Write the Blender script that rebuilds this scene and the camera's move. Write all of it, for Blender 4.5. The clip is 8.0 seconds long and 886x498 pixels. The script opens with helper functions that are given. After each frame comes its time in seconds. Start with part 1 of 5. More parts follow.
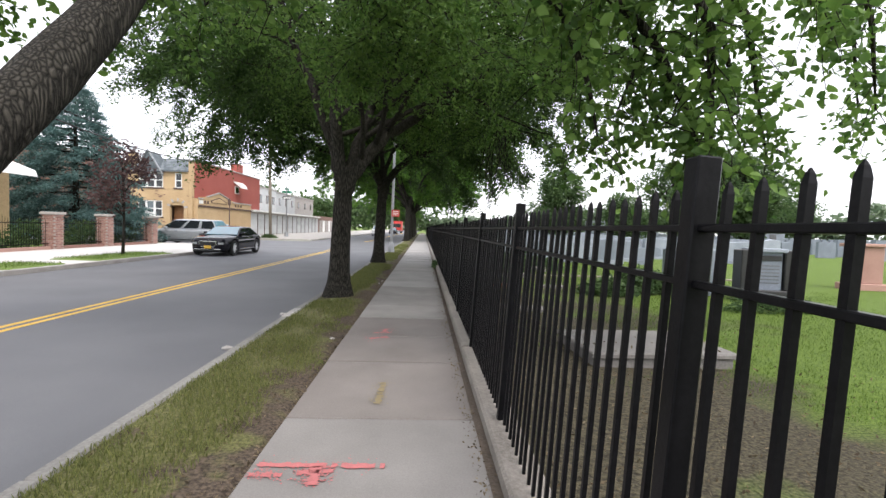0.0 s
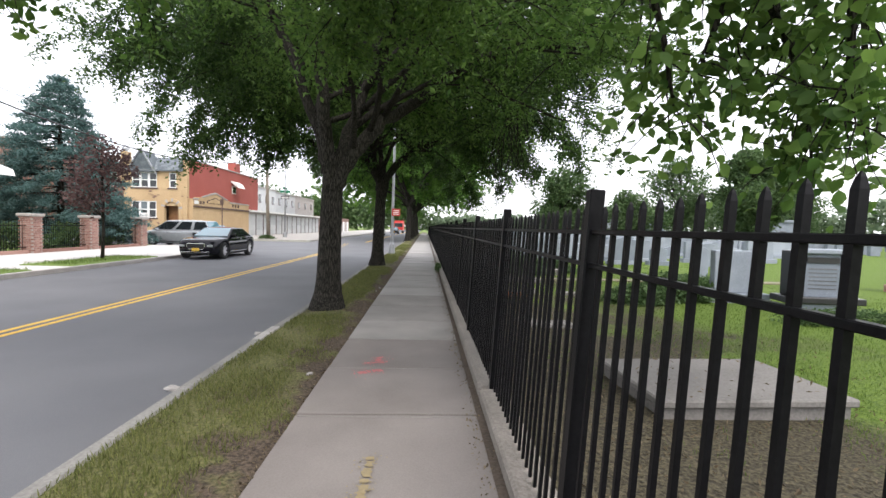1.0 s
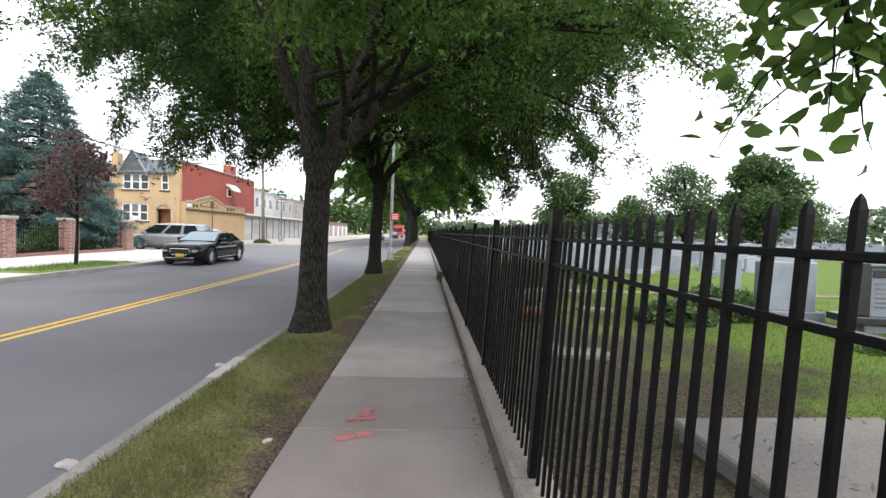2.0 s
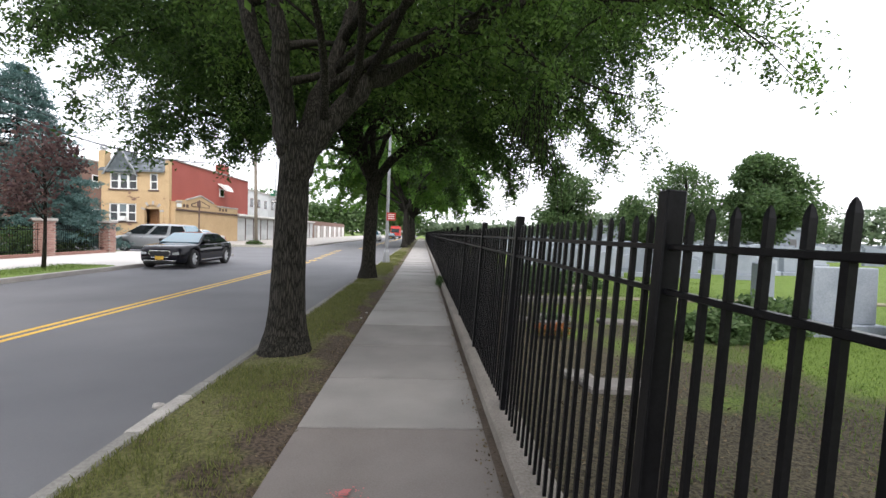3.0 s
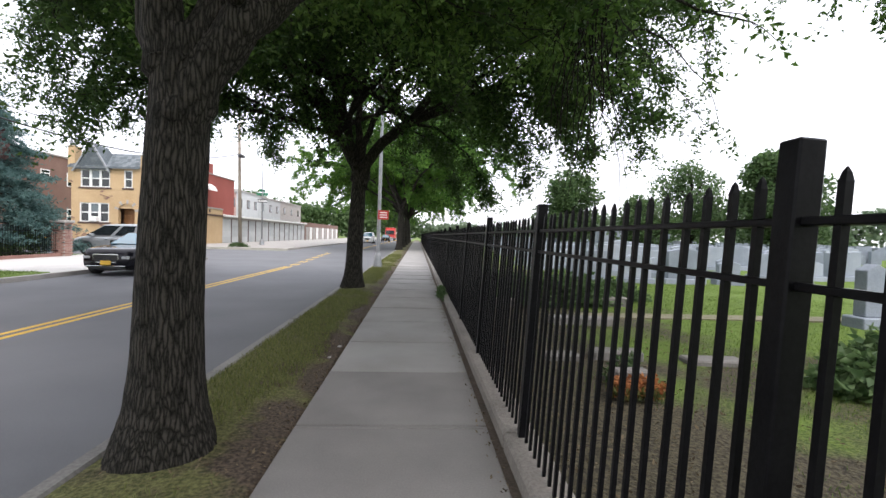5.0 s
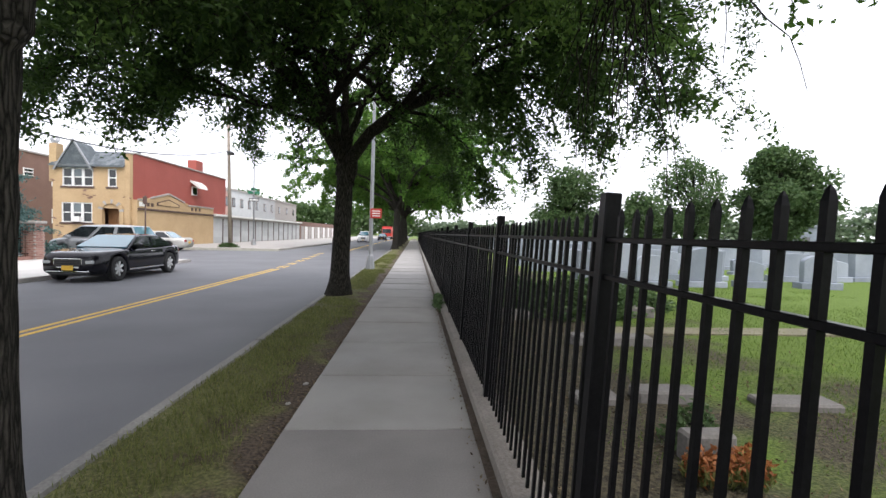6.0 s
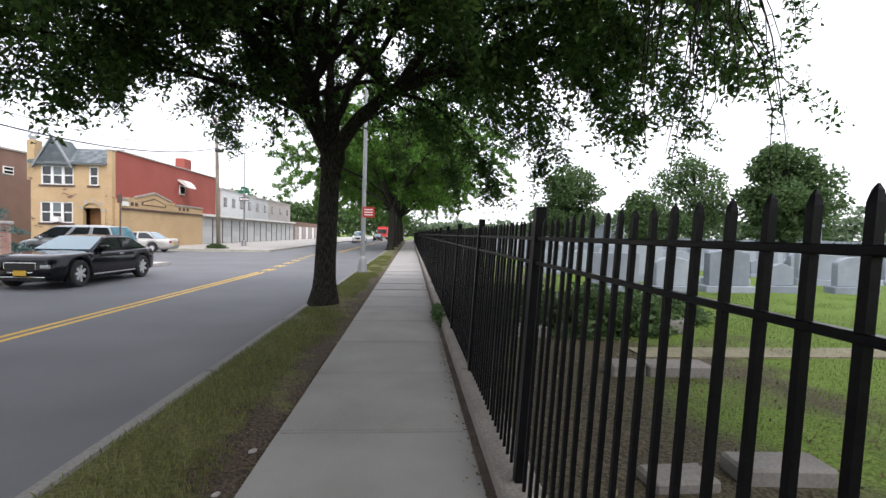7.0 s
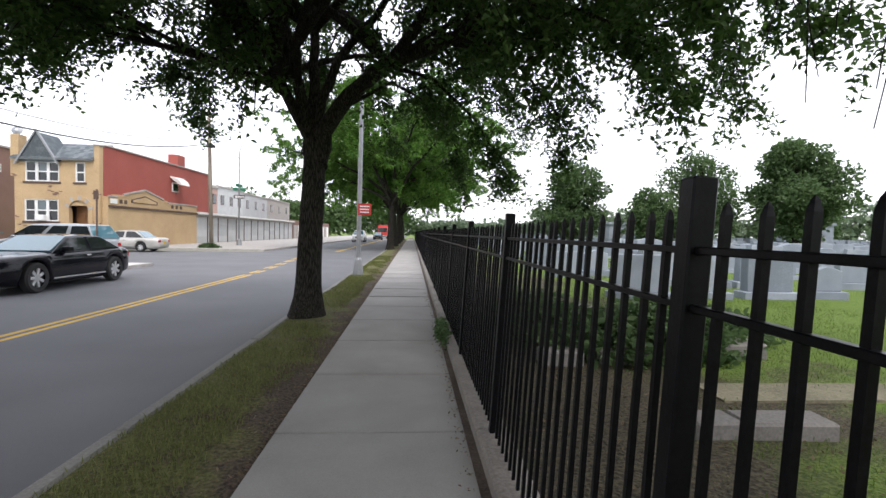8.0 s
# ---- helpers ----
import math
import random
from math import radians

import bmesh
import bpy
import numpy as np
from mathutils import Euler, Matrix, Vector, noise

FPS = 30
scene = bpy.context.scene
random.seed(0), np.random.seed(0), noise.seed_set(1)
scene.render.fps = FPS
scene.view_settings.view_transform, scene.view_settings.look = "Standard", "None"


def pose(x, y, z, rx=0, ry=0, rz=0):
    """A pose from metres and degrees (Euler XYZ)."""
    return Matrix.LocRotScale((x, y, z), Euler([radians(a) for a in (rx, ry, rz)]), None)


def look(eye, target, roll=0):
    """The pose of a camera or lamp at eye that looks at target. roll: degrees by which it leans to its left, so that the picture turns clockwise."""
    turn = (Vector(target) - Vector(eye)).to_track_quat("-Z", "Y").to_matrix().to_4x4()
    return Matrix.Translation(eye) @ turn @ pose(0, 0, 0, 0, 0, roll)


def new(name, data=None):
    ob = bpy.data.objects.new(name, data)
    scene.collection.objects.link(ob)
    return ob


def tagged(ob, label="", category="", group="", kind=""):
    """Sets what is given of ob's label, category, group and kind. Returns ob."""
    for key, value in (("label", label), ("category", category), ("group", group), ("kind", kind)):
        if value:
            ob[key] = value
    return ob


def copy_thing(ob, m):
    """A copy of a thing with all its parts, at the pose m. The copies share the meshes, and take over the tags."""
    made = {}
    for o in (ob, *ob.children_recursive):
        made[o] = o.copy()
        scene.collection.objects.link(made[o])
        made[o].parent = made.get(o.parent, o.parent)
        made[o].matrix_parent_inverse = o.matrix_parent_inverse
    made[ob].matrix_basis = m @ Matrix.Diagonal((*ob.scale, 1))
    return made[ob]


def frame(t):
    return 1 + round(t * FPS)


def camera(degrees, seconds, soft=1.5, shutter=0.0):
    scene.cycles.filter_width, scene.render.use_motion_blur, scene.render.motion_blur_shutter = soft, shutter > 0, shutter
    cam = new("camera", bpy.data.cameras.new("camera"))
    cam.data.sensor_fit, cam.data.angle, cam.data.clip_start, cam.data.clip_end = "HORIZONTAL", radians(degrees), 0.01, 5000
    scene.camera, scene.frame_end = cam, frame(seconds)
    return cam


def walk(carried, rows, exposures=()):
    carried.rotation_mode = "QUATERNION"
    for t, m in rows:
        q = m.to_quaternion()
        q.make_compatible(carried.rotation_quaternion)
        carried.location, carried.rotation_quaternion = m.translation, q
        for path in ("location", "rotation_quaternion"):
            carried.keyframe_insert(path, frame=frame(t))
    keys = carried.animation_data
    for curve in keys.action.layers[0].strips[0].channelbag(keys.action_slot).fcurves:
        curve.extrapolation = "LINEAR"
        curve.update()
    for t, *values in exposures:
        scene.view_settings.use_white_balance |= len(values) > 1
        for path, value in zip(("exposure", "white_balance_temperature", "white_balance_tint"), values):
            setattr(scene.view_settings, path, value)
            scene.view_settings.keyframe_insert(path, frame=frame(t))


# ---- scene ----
cam = camera(86.5, 8.0)
PATH = [
    (0, (0.1, 0.528, 1.493), (0.185, 2.525, 1.407), 1.7),
    (0.5, (0.107, 1.256, 1.498), (0.183, 3.253, 1.413), 1.6),
    (1, (0.083, 1.958, 1.517), (0.16, 3.955, 1.427), 1.3),
    (1.5, (0.044, 2.682, 1.534), (0.119, 4.679, 1.457), 1.5),
    (3, (0.01, 4.615, 1.535), (0.1, 6.612, 1.47), 1.6),
    (3.5, (-0.028, 5.312, 1.492), (0.069, 7.308, 1.43), 1.3),
    (4, (-0.044, 6.003, 1.476), (0.064, 7.999, 1.42), 1.5),
    (4.5, (-0.063, 6.712, 1.448), (0.045, 8.709, 1.394), 1.6),
    (6, (0.055, 8.79, 1.522), (0.175, 10.785, 1.459), 1.2),
    (6.5, (0.06, 9.48, 1.535), (0.192, 11.474, 1.47), 1.2),
    (7, (0.064, 10.213, 1.526), (0.201, 12.208, 1.464), 1.1),
    (7.5, (0.098, 11.003, 1.536), (0.236, 12.997, 1.473), 1.2),
    (8, (0.098, 11.747, 1.544), (0.231, 13.741, 1.476), 1.1),
]
walk(cam, [(t, look(eye, target, roll)) for t, eye, target, roll in PATH], exposures=[(0.0, 1.3, 6400, 13), (1.5, 1.38, 6400, 13), (3.5, 1.3, 6350, 13), (6.5, 1.2, 6300, 14), (8.0, 1.1, 6300, 14)])

# ---- world and sun: a bright overcast summer sky ----
world = bpy.data.worlds.new("overcast_sky")
scene.world = world
world.use_nodes = True
wn, wl = world.node_tree.nodes, world.node_tree.links
sky = wn.new("ShaderNodeTexSky")
sky.sky_type, sky.sun_disc = "NISHITA", False
sky.sun_elevation, sky.sun_rotation = radians(50), radians(150)
sky.air_density, sky.dust_density, sky.ozone_density = 1.0, 4.0, 1.0
veil = wn.new("ShaderNodeMixRGB")
veil.inputs["Fac"].default_value = 0.75
veil.inputs["Color2"].default_value = (9.0, 9.1, 9.3, 1)
wl.new(sky.outputs["Color"], veil.inputs["Color1"])
wl.new(veil.outputs["Color"], wn["Background"].inputs["Color"])
wn["Background"].inputs["Strength"].default_value = 0.11
sun = new("sun", bpy.data.lights.new("sun", "SUN"))
sun.data.energy, sun.data.angle, sun.data.color = 1.0, radians(18), (1.0, 0.96, 0.9)
sun.matrix_world = look((0, 0, 40), (-0.32 * 40, 0.55 * 40, 0))


# ---- materials ----
def mat(name, dark, light, scale=4.0, rough=0.8, metal=0.0, bump=0.2, fine=40.0, spread=0.5, per_object=0.0, spec=0.5, stretch=(1, 1, 1), ripple=0.01):
    """A surface whose colour wanders between two tones at two scales, with a fine relief."""
    m = bpy.data.materials.new(name)
    m.use_nodes = True
    n, l = m.node_tree.nodes, m.node_tree.links
    p = n["Principled BSDF"]
    p.inputs["Roughness"].default_value, p.inputs["Metallic"].default_value = rough, metal
    p.inputs["Specular IOR Level"].default_value = spec
    co = n.new("ShaderNodeTexCoord")
    mp = n.new("ShaderNodeMapping")
    mp.inputs["Scale"].default_value = stretch
    l.new(co.outputs["Object"], mp.inputs["Vector"])
    big, small = n.new("ShaderNodeTexNoise"), n.new("ShaderNodeTexNoise")
    for tex, sc in ((big, scale), (small, fine)):
        tex.inputs["Scale"].default_value, tex.inputs["Detail"].default_value = sc, 5.0
        l.new(mp.outputs["Vector"], tex.inputs["Vector"])
    add = n.new("ShaderNodeMath")
    add.operation = "MULTIPLY_ADD"
    add.inputs[1].default_value = spread
    l.new(small.outputs["Fac"], add.inputs[0])
    sub = n.new("ShaderNodeMath")
    sub.operation = "MULTIPLY_ADD"
    sub.inputs[1].default_value, sub.inputs[2].default_value = 1.0 - spread, 0.0
    l.new(big.outputs["Fac"], sub.inputs[0])
    l.new(sub.outputs["Value"], add.inputs[2])
    last = add.outputs["Value"]
    if per_object:
        info = n.new("ShaderNodeObjectInfo")
        shift = n.new("ShaderNodeMath")
        shift.operation = "MULTIPLY_ADD"
        shift.inputs[1].default_value = per_object
        l.new(info.outputs["Random"], shift.inputs[0])
        l.new(last, shift.inputs[2])
        low = n.new("ShaderNodeMath")
        low.operation = "SUBTRACT"
        low.inputs[1].default_value = per_object / 2
        l.new(shift.outputs["Value"], low.inputs[0])
        last = low.outputs["Value"]
    ramp = n.new("ShaderNodeValToRGB")
    ramp.color_ramp.elements[0].position, ramp.color_ramp.elements[1].position = 0.32, 0.68
    ramp.color_ramp.elements[0].color, ramp.color_ramp.elements[1].color = (*dark, 1), (*light, 1)
    l.new(last, ramp.inputs["Fac"])
    l.new(ramp.outputs["Color"], p.inputs["Base Color"])
    if bump:
        b = n.new("ShaderNodeBump")
        b.inputs["Strength"].default_value, b.inputs["Distance"].default_value = bump, ripple
        l.new(last, b.inputs["Height"])
        l.new(b.outputs["Normal"], p.inputs["Normal"])
    return m


def patchy(name, first, second, scale, centre, width, bias):
    """Two ground covers in one sheet: worn patches by noise, and more of the second towards the line x = centre."""
    m = bpy.data.materials.new(name)
    m.use_nodes = True
    n, l = m.node_tree.nodes, m.node_tree.links
    p = n["Principled BSDF"]
    p.inputs["Roughness"].default_value, p.inputs["Specular IOR Level"].default_value = 0.95, 0.2
    co, sep = n.new("ShaderNodeTexCoord"), n.new("ShaderNodeSeparateXYZ")
    l.new(co.outputs["Object"], sep.inputs["Vector"])
    cols = []
    grain = n.new("ShaderNodeTexNoise")
    grain.inputs["Scale"].default_value, grain.inputs["Detail"].default_value = 38.0, 6.0
    l.new(co.outputs["Object"], grain.inputs["Vector"])
    for dark, light in (first, second):
        r = n.new("ShaderNodeValToRGB")
        r.color_ramp.elements[0].position, r.color_ramp.elements[1].position = 0.35, 0.65
        r.color_ramp.elements[0].color, r.color_ramp.elements[1].color = (*dark, 1), (*light, 1)
        l.new(grain.outputs["Fac"], r.inputs["Fac"])
        cols.append(r)
    blot = n.new("ShaderNodeTexNoise")
    blot.inputs["Scale"].default_value, blot.inputs["Detail"].default_value = scale, 7.0
    l.new(co.outputs["Object"], blot.inputs["Vector"])
    away = n.new("ShaderNodeMath")
    away.operation = "SUBTRACT"
    away.inputs[1].default_value = centre
    l.new(sep.outputs["X"], away.inputs[0])
    mag = n.new("ShaderNodeMath")
    mag.operation = "ABSOLUTE"
    l.new(away.outputs["Value"], mag.inputs[0])
    fall = n.new("ShaderNodeMapRange")
    fall.inputs["From Min"].default_value, fall.inputs["From Max"].default_value = 0.0, width
    fall.inputs["To Min"].default_value, fall.inputs["To Max"].default_value = bias, -bias
    l.new(mag.outputs["Value"], fall.inputs["Value"])
    add = n.new("ShaderNodeMath")
    l.new(blot.outputs["Fac"], add.inputs[0])
    l.new(fall.outputs["Result"], add.inputs[1])
    edge = n.new("ShaderNodeMapRange")
    edge.inputs["From Min"].default_value, edge.inputs["From Max"].default_value = 0.44, 0.58
    l.new(add.outputs["Value"], edge.inputs["Value"])
    mix = n.new("ShaderNodeMixRGB")
    l.new(edge.outputs["Result"], mix.inputs["Fac"])
    l.new(cols[0].outputs["Color"], mix.inputs["Color1"])
    l.new(cols[1].outputs["Color"], mix.inputs["Color2"])
    l.new(mix.outputs["Color"], p.inputs["Base Color"])
    b = n.new("ShaderNodeBump")
    b.inputs["Strength"].default_value, b.inputs["Distance"].default_value = 0.9, 0.03
    l.new(grain.outputs["Fac"], b.inputs["Height"])
    l.new(b.outputs["Normal"], p.inputs["Normal"])
    return m


def furrowed(name, deep, ridge):
    """Bark: long upright ridges between dark furrows, wandering and broken across."""
    m = bpy.data.materials.new(name)
    m.use_nodes = True
    n, l = m.node_tree.nodes, m.node_tree.links
    p = n["Principled BSDF"]
    p.inputs["Roughness"].default_value, p.inputs["Specular IOR Level"].default_value = 0.95, 0.15
    co, mp, warp = n.new("ShaderNodeTexCoord"), n.new("ShaderNodeMapping"), n.new("ShaderNodeTexNoise")
    warp.inputs["Scale"].default_value, warp.inputs["Detail"].default_value = 5.0, 4.0
    l.new(co.outputs["Object"], warp.inputs["Vector"])
    shift = n.new("ShaderNodeMixRGB")
    shift.blend_type = "ADD"
    shift.inputs["Fac"].default_value = 0.05
    l.new(co.outputs["Object"], shift.inputs["Color1"])
    l.new(warp.outputs["Color"], shift.inputs["Color2"])
    mp.inputs["Scale"].default_value = (44, 44, 4.6)
    l.new(shift.outputs["Color"], mp.inputs["Vector"])
    vor = n.new("ShaderNodeTexVoronoi")
    vor.feature = "DISTANCE_TO_EDGE"
    vor.inputs["Scale"].default_value = 1.0
    l.new(mp.outputs["Vector"], vor.inputs["Vector"])
    grain = n.new("ShaderNodeTexNoise")
    grain.inputs["Scale"].default_value, grain.inputs["Detail"].default_value = 60.0, 5.0
    l.new(co.outputs["Object"], grain.inputs["Vector"])
    add = n.new("ShaderNodeMath")
    add.operation = "MULTIPLY_ADD"
    add.inputs[1].default_value = 0.22
    l.new(grain.outputs["Fac"], add.inputs[0])
    l.new(vor.outputs["Distance"], add.inputs[2])
    ramp = n.new("ShaderNodeValToRGB")
    ramp.color_ramp.elements[0].position, ramp.color_ramp.elements[1].position = 0.10, 0.42
    ramp.color_ramp.elements[0].color, ramp.color_ramp.elements[1].color = (*deep, 1), (*ridge, 1)
    l.new(add.outputs["Value"], ramp.inputs["Fac"])
    l.new(ramp.outputs["Color"], p.inputs["Base Color"])
    b = n.new("ShaderNodeBump")
    b.inputs["Strength"].default_value, b.inputs["Distance"].default_value = 0.9, 0.03
    l.new(add.outputs["Value"], b.inputs["Height"])
    l.new(b.outputs["Normal"], p.inputs["Normal"])
    return m


def leafy(name, dark, light, rough=0.55):
    """Leaves: each one its own tone, a little light coming through."""
    m = bpy.data.materials.new(name)
    m.use_nodes = True
    n, l = m.node_tree.nodes, m.node_tree.links
    p = n["Principled BSDF"]
    geo, ramp, info = n.new("ShaderNodeNewGeometry"), n.new("ShaderNodeValToRGB"), n.new("ShaderNodeObjectInfo")
    ramp.color_ramp.elements[0].color, ramp.color_ramp.elements[1].color = (*dark, 1), (*light, 1)
    l.new(geo.outputs["Random Per Island"], ramp.inputs["Fac"])
    l.new(ramp.outputs["Color"], p.inputs["Base Color"])
    p.inputs["Roughness"].default_value = rough
    p.inputs["Specular IOR Level"].default_value = 0.3
    through_leaf = n.new("ShaderNodeBsdfTranslucent")
    l.new(ramp.outputs["Color"], through_leaf.inputs["Color"])
    mix = n.new("ShaderNodeMixShader")
    mix.inputs["Fac"].default_value = 0.5
    l.new(p.outputs["BSDF"], mix.inputs[1])
    l.new(through_leaf.outputs["BSDF"], mix.inputs[2])
    l.new(mix.outputs["Shader"], n["Material Output"].inputs["Surface"])
    return m


def glassy(name, tint, rough=0.06):
    """A dark window pane seen from outside: a smooth reflecting skin over a dim inside."""
    m = bpy.data.materials.new(name)
    m.use_nodes = True
    p = m.node_tree.nodes["Principled BSDF"]
    p.inputs["Base Color"].default_value = (*tint, 1)
    p.inputs["Roughness"].default_value, p.inputs["IOR"].default_value = rough, 1.5
    p.inputs["Specular IOR Level"].default_value = 0.6
    return m


ASPHALT = mat("asphalt", (0.085, 0.087, 0.094), (0.142, 0.144, 0.152), 0.5, 0.74, spec=0.5, bump=0.3, fine=220, ripple=0.004)
# pours differ in tone; the near ones are also darkened for bough shade
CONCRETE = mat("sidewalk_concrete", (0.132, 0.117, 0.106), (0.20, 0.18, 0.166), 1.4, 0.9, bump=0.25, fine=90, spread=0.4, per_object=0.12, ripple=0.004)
PALETONE = mat("paler_sidewalk_concrete", (0.212, 0.203, 0.191), (0.302, 0.290, 0.275), 1.4, 0.9, bump=0.25, fine=90, spread=0.4, per_object=0.12, ripple=0.004)
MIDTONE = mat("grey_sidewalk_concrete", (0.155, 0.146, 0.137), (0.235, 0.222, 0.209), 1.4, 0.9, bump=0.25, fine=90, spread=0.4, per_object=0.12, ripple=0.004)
SOILED = mat("dirty_tooled_concrete", (0.15, 0.138, 0.128), (0.26, 0.245, 0.225), 3.0, 0.95, bump=0.3, fine=60, ripple=0.004)
OLDWALL = mat("rough_old_concrete", (0.13, 0.115, 0.10), (0.27, 0.245, 0.215), 2.2, 0.95, bump=0.8, fine=45, ripple=0.015)
KERB = mat("worn_kerb", (0.13, 0.125, 0.115), (0.27, 0.26, 0.24), 1.2, 0.9, bump=0.4, fine=40)
CURB = mat("curb_stone", (0.25, 0.235, 0.22), (0.42, 0.40, 0.37), 2.5, 0.9, bump=0.4, fine=60)
PALE = mat("pale_pavement", (0.42, 0.405, 0.385), (0.55, 0.53, 0.505), 0.9, 0.9, bump=0.2, fine=60)
SOIL = mat("verge_soil", (0.045, 0.035, 0.026), (0.13, 0.10, 0.075), 3.0, 0.95, bump=0.8, fine=45, ripple=0.03)
TURF = mat("turf", (0.085, 0.14, 0.028), (0.19, 0.26, 0.07), 0.8, 0.95, bump=0.8, fine=30, ripple=0.03, spec=0.2)
BARE = mat("bare_lawn", (0.09, 0.085, 0.05), (0.22, 0.20, 0.13), 1.2, 0.95, bump=0.8, fine=30, ripple=0.03)
VERGE = patchy("verge_ground", ((0.06, 0.066, 0.024), (0.165, 0.16, 0.066)), ((0.034, 0.026, 0.02), (0.12, 0.092, 0.068)), 2.2, -0.9, 0.7, 0.15)
LAWN = patchy("lawn_ground", ((0.048, 0.085, 0.012), (0.13, 0.19, 0.032)), ((0.024, 0.021, 0.014), (0.092, 0.08, 0.05)), 0.55, 0.8, 6.5, 0.30)
BLADES = leafy("grass_blades", (0.085, 0.105, 0.03), (0.215, 0.228, 0.078), 0.7)
LAWN_BLADES = leafy("green_lawn_blades", (0.055, 0.10, 0.016), (0.145, 0.22, 0.04), 0.7)
ORANGE = leafy("dried_orange_flowers", (0.20, 0.07, 0.025), (0.42, 0.17, 0.06))
DRY = leafy("dry_litter", (0.06, 0.045, 0.03), (0.24, 0.19, 0.12), 0.8)
IRON = mat("black_iron_paint", (0.0025, 0.0025, 0.003), (0.008, 0.008, 0.009), 9.0, 0.36, spec=0.1, bump=0.25, fine=80, ripple=0.004)
BARK = furrowed("bark", (0.006, 0.0055, 0.0045), (0.056, 0.051, 0.042))
LEAF = leafy("street_tree_leaves", (0.05, 0.112, 0.022), (0.155, 0.26, 0.056))
# darker copy of the street leaves, with the tall crown's shade in the colour
LEAF_SHADE = leafy("shaded_street_leaves", (0.022, 0.054, 0.012), (0.075, 0.135, 0.03))
# sunlight on the far street crowns is put into this green
LEAF_BRIGHT = leafy("sunlit_street_leaves", (0.045, 0.125, 0.018), (0.15, 0.28, 0.046))
# air haze over the far tree belts, put into the leaf colour
LEAF_HAZE = leafy("haze_paled_leaves", (0.10, 0.15, 0.09), (0.21, 0.27, 0.17))
LEAF_FAR = leafy("far_tree_leaves", (0.045, 0.09, 0.03), (0.11, 0.17, 0.065))
SPRUCE = leafy("blue_spruce_needles", (0.05, 0.11, 0.105), (0.155, 0.25, 0.235), 0.7)
PURPLE = leafy("purple_leaves", (0.06, 0.034, 0.036), (0.15, 0.095, 0.088))
YELLOW = mat("yellow_road_paint", (0.55, 0.33, 0.03), (0.75, 0.47, 0.06), 2.0, 0.7, bump=0.1, fine=60)
WHITE_LINE = mat("white_road_paint", (0.45, 0.45, 0.45), (0.7, 0.7, 0.69), 2.0, 0.7, bump=0.1, fine=60)
YBRICK = mat("yellow_brick", (0.37, 0.255, 0.135), (0.53, 0.385, 0.22), 0.7, 0.9, bump=0.4, fine=14, spread=0.6)
RPAINT = mat("red_painted_wall", (0.27, 0.065, 0.05), (0.35, 0.09, 0.07), 0.4, 0.85, bump=0.15, fine=18)
RBRICK = mat("red_brick", (0.24, 0.125, 0.10), (0.37, 0.22, 0.18), 2.0, 0.9, bump=0.2, fine=40, per_object=0.5)
PINKWALL = mat("faded_pink_wall", (0.42, 0.27, 0.23), (0.54, 0.37, 0.32), 0.6, 0.9, bump=0.2, fine=14)
BBRICK = mat("brown_brick", (0.14, 0.08, 0.062), (0.23, 0.14, 0.11), 0.6, 0.9, bump=0.4, fine=14, spread=0.6)
MORTAR = mat("mortar", (0.33, 0.30, 0.27), (0.45, 0.42, 0.38), 6.0, 0.95)
SLATE = mat("slate_roof", (0.06, 0.075, 0.085), (0.16, 0.18, 0.19), 1.4, 0.7, bump=0.3, fine=8, per_object=0.4)
TRIM = mat("white_trim_paint", (0.62, 0.62, 0.60), (0.78, 0.78, 0.76), 2.0, 0.6, bump=0.05)
DARKTRIM = mat("dark_trim", (0.06, 0.035, 0.03), (0.11, 0.07, 0.055), 3.0, 0.8)
STONE = mat("grey_limestone", (0.16, 0.185, 0.22), (0.29, 0.32, 0.365), 1.5, 0.85, bump=0.2, fine=50, per_object=0.4)
GRANITE = mat("dark_granite", (0.07, 0.07, 0.075), (0.14, 0.14, 0.15), 3.0, 0.5, bump=0.1, fine=120, per_object=0.3)
BLACKSTONE = mat("polished_black_granite", (0.008, 0.008, 0.009), (0.026, 0.026, 0.028), 3.0, 0.35, bump=0.05, fine=120)
SLABS = mat("weathered_grave_slab", (0.10, 0.094, 0.086), (0.195, 0.184, 0.17), 1.6, 0.9, bump=0.4, fine=40)
STEEL = mat("galvanised_steel", (0.22, 0.23, 0.24), (0.34, 0.35, 0.36), 4.0, 0.45, 0.6, bump=0.05)
WOOD = mat("weathered_pole_wood", (0.16, 0.13, 0.10), (0.30, 0.26, 0.21), 6.0, 0.9, bump=0.5, stretch=(1, 1, 0.1))
DOORWOOD = mat("varnished_door", (0.22, 0.10, 0.04), (0.36, 0.18, 0.07), 3.0, 0.5)
GARAGE = mat("garage_door_paint", (0.38, 0.395, 0.40), (0.52, 0.53, 0.53), 0.9, 0.7, bump=0.1, per_object=0.3)
RUBBER = mat("tyre_rubber", (0.012, 0.012, 0.013), (0.03, 0.03, 0.03), 6.0, 0.85)
ALLOY = mat("alloy_rim", (0.6, 0.61, 0.62), (0.75, 0.76, 0.77), 5.0, 0.35, 0.5, bump=0.0)
CHROME = mat("chrome", (0.6, 0.6, 0.61), (0.75, 0.75, 0.76), 5.0, 0.15, 1.0, bump=0.0)
BLACKPAINT = mat("black_car_paint", (0.006, 0.006, 0.009), (0.012, 0.012, 0.016), 2.0, 0.06, bump=0.0, spec=0.28)
SILVERPAINT = mat("silver_car_paint", (0.33, 0.35, 0.37), (0.42, 0.44, 0.46), 2.0, 0.3, 0.5, bump=0.0)
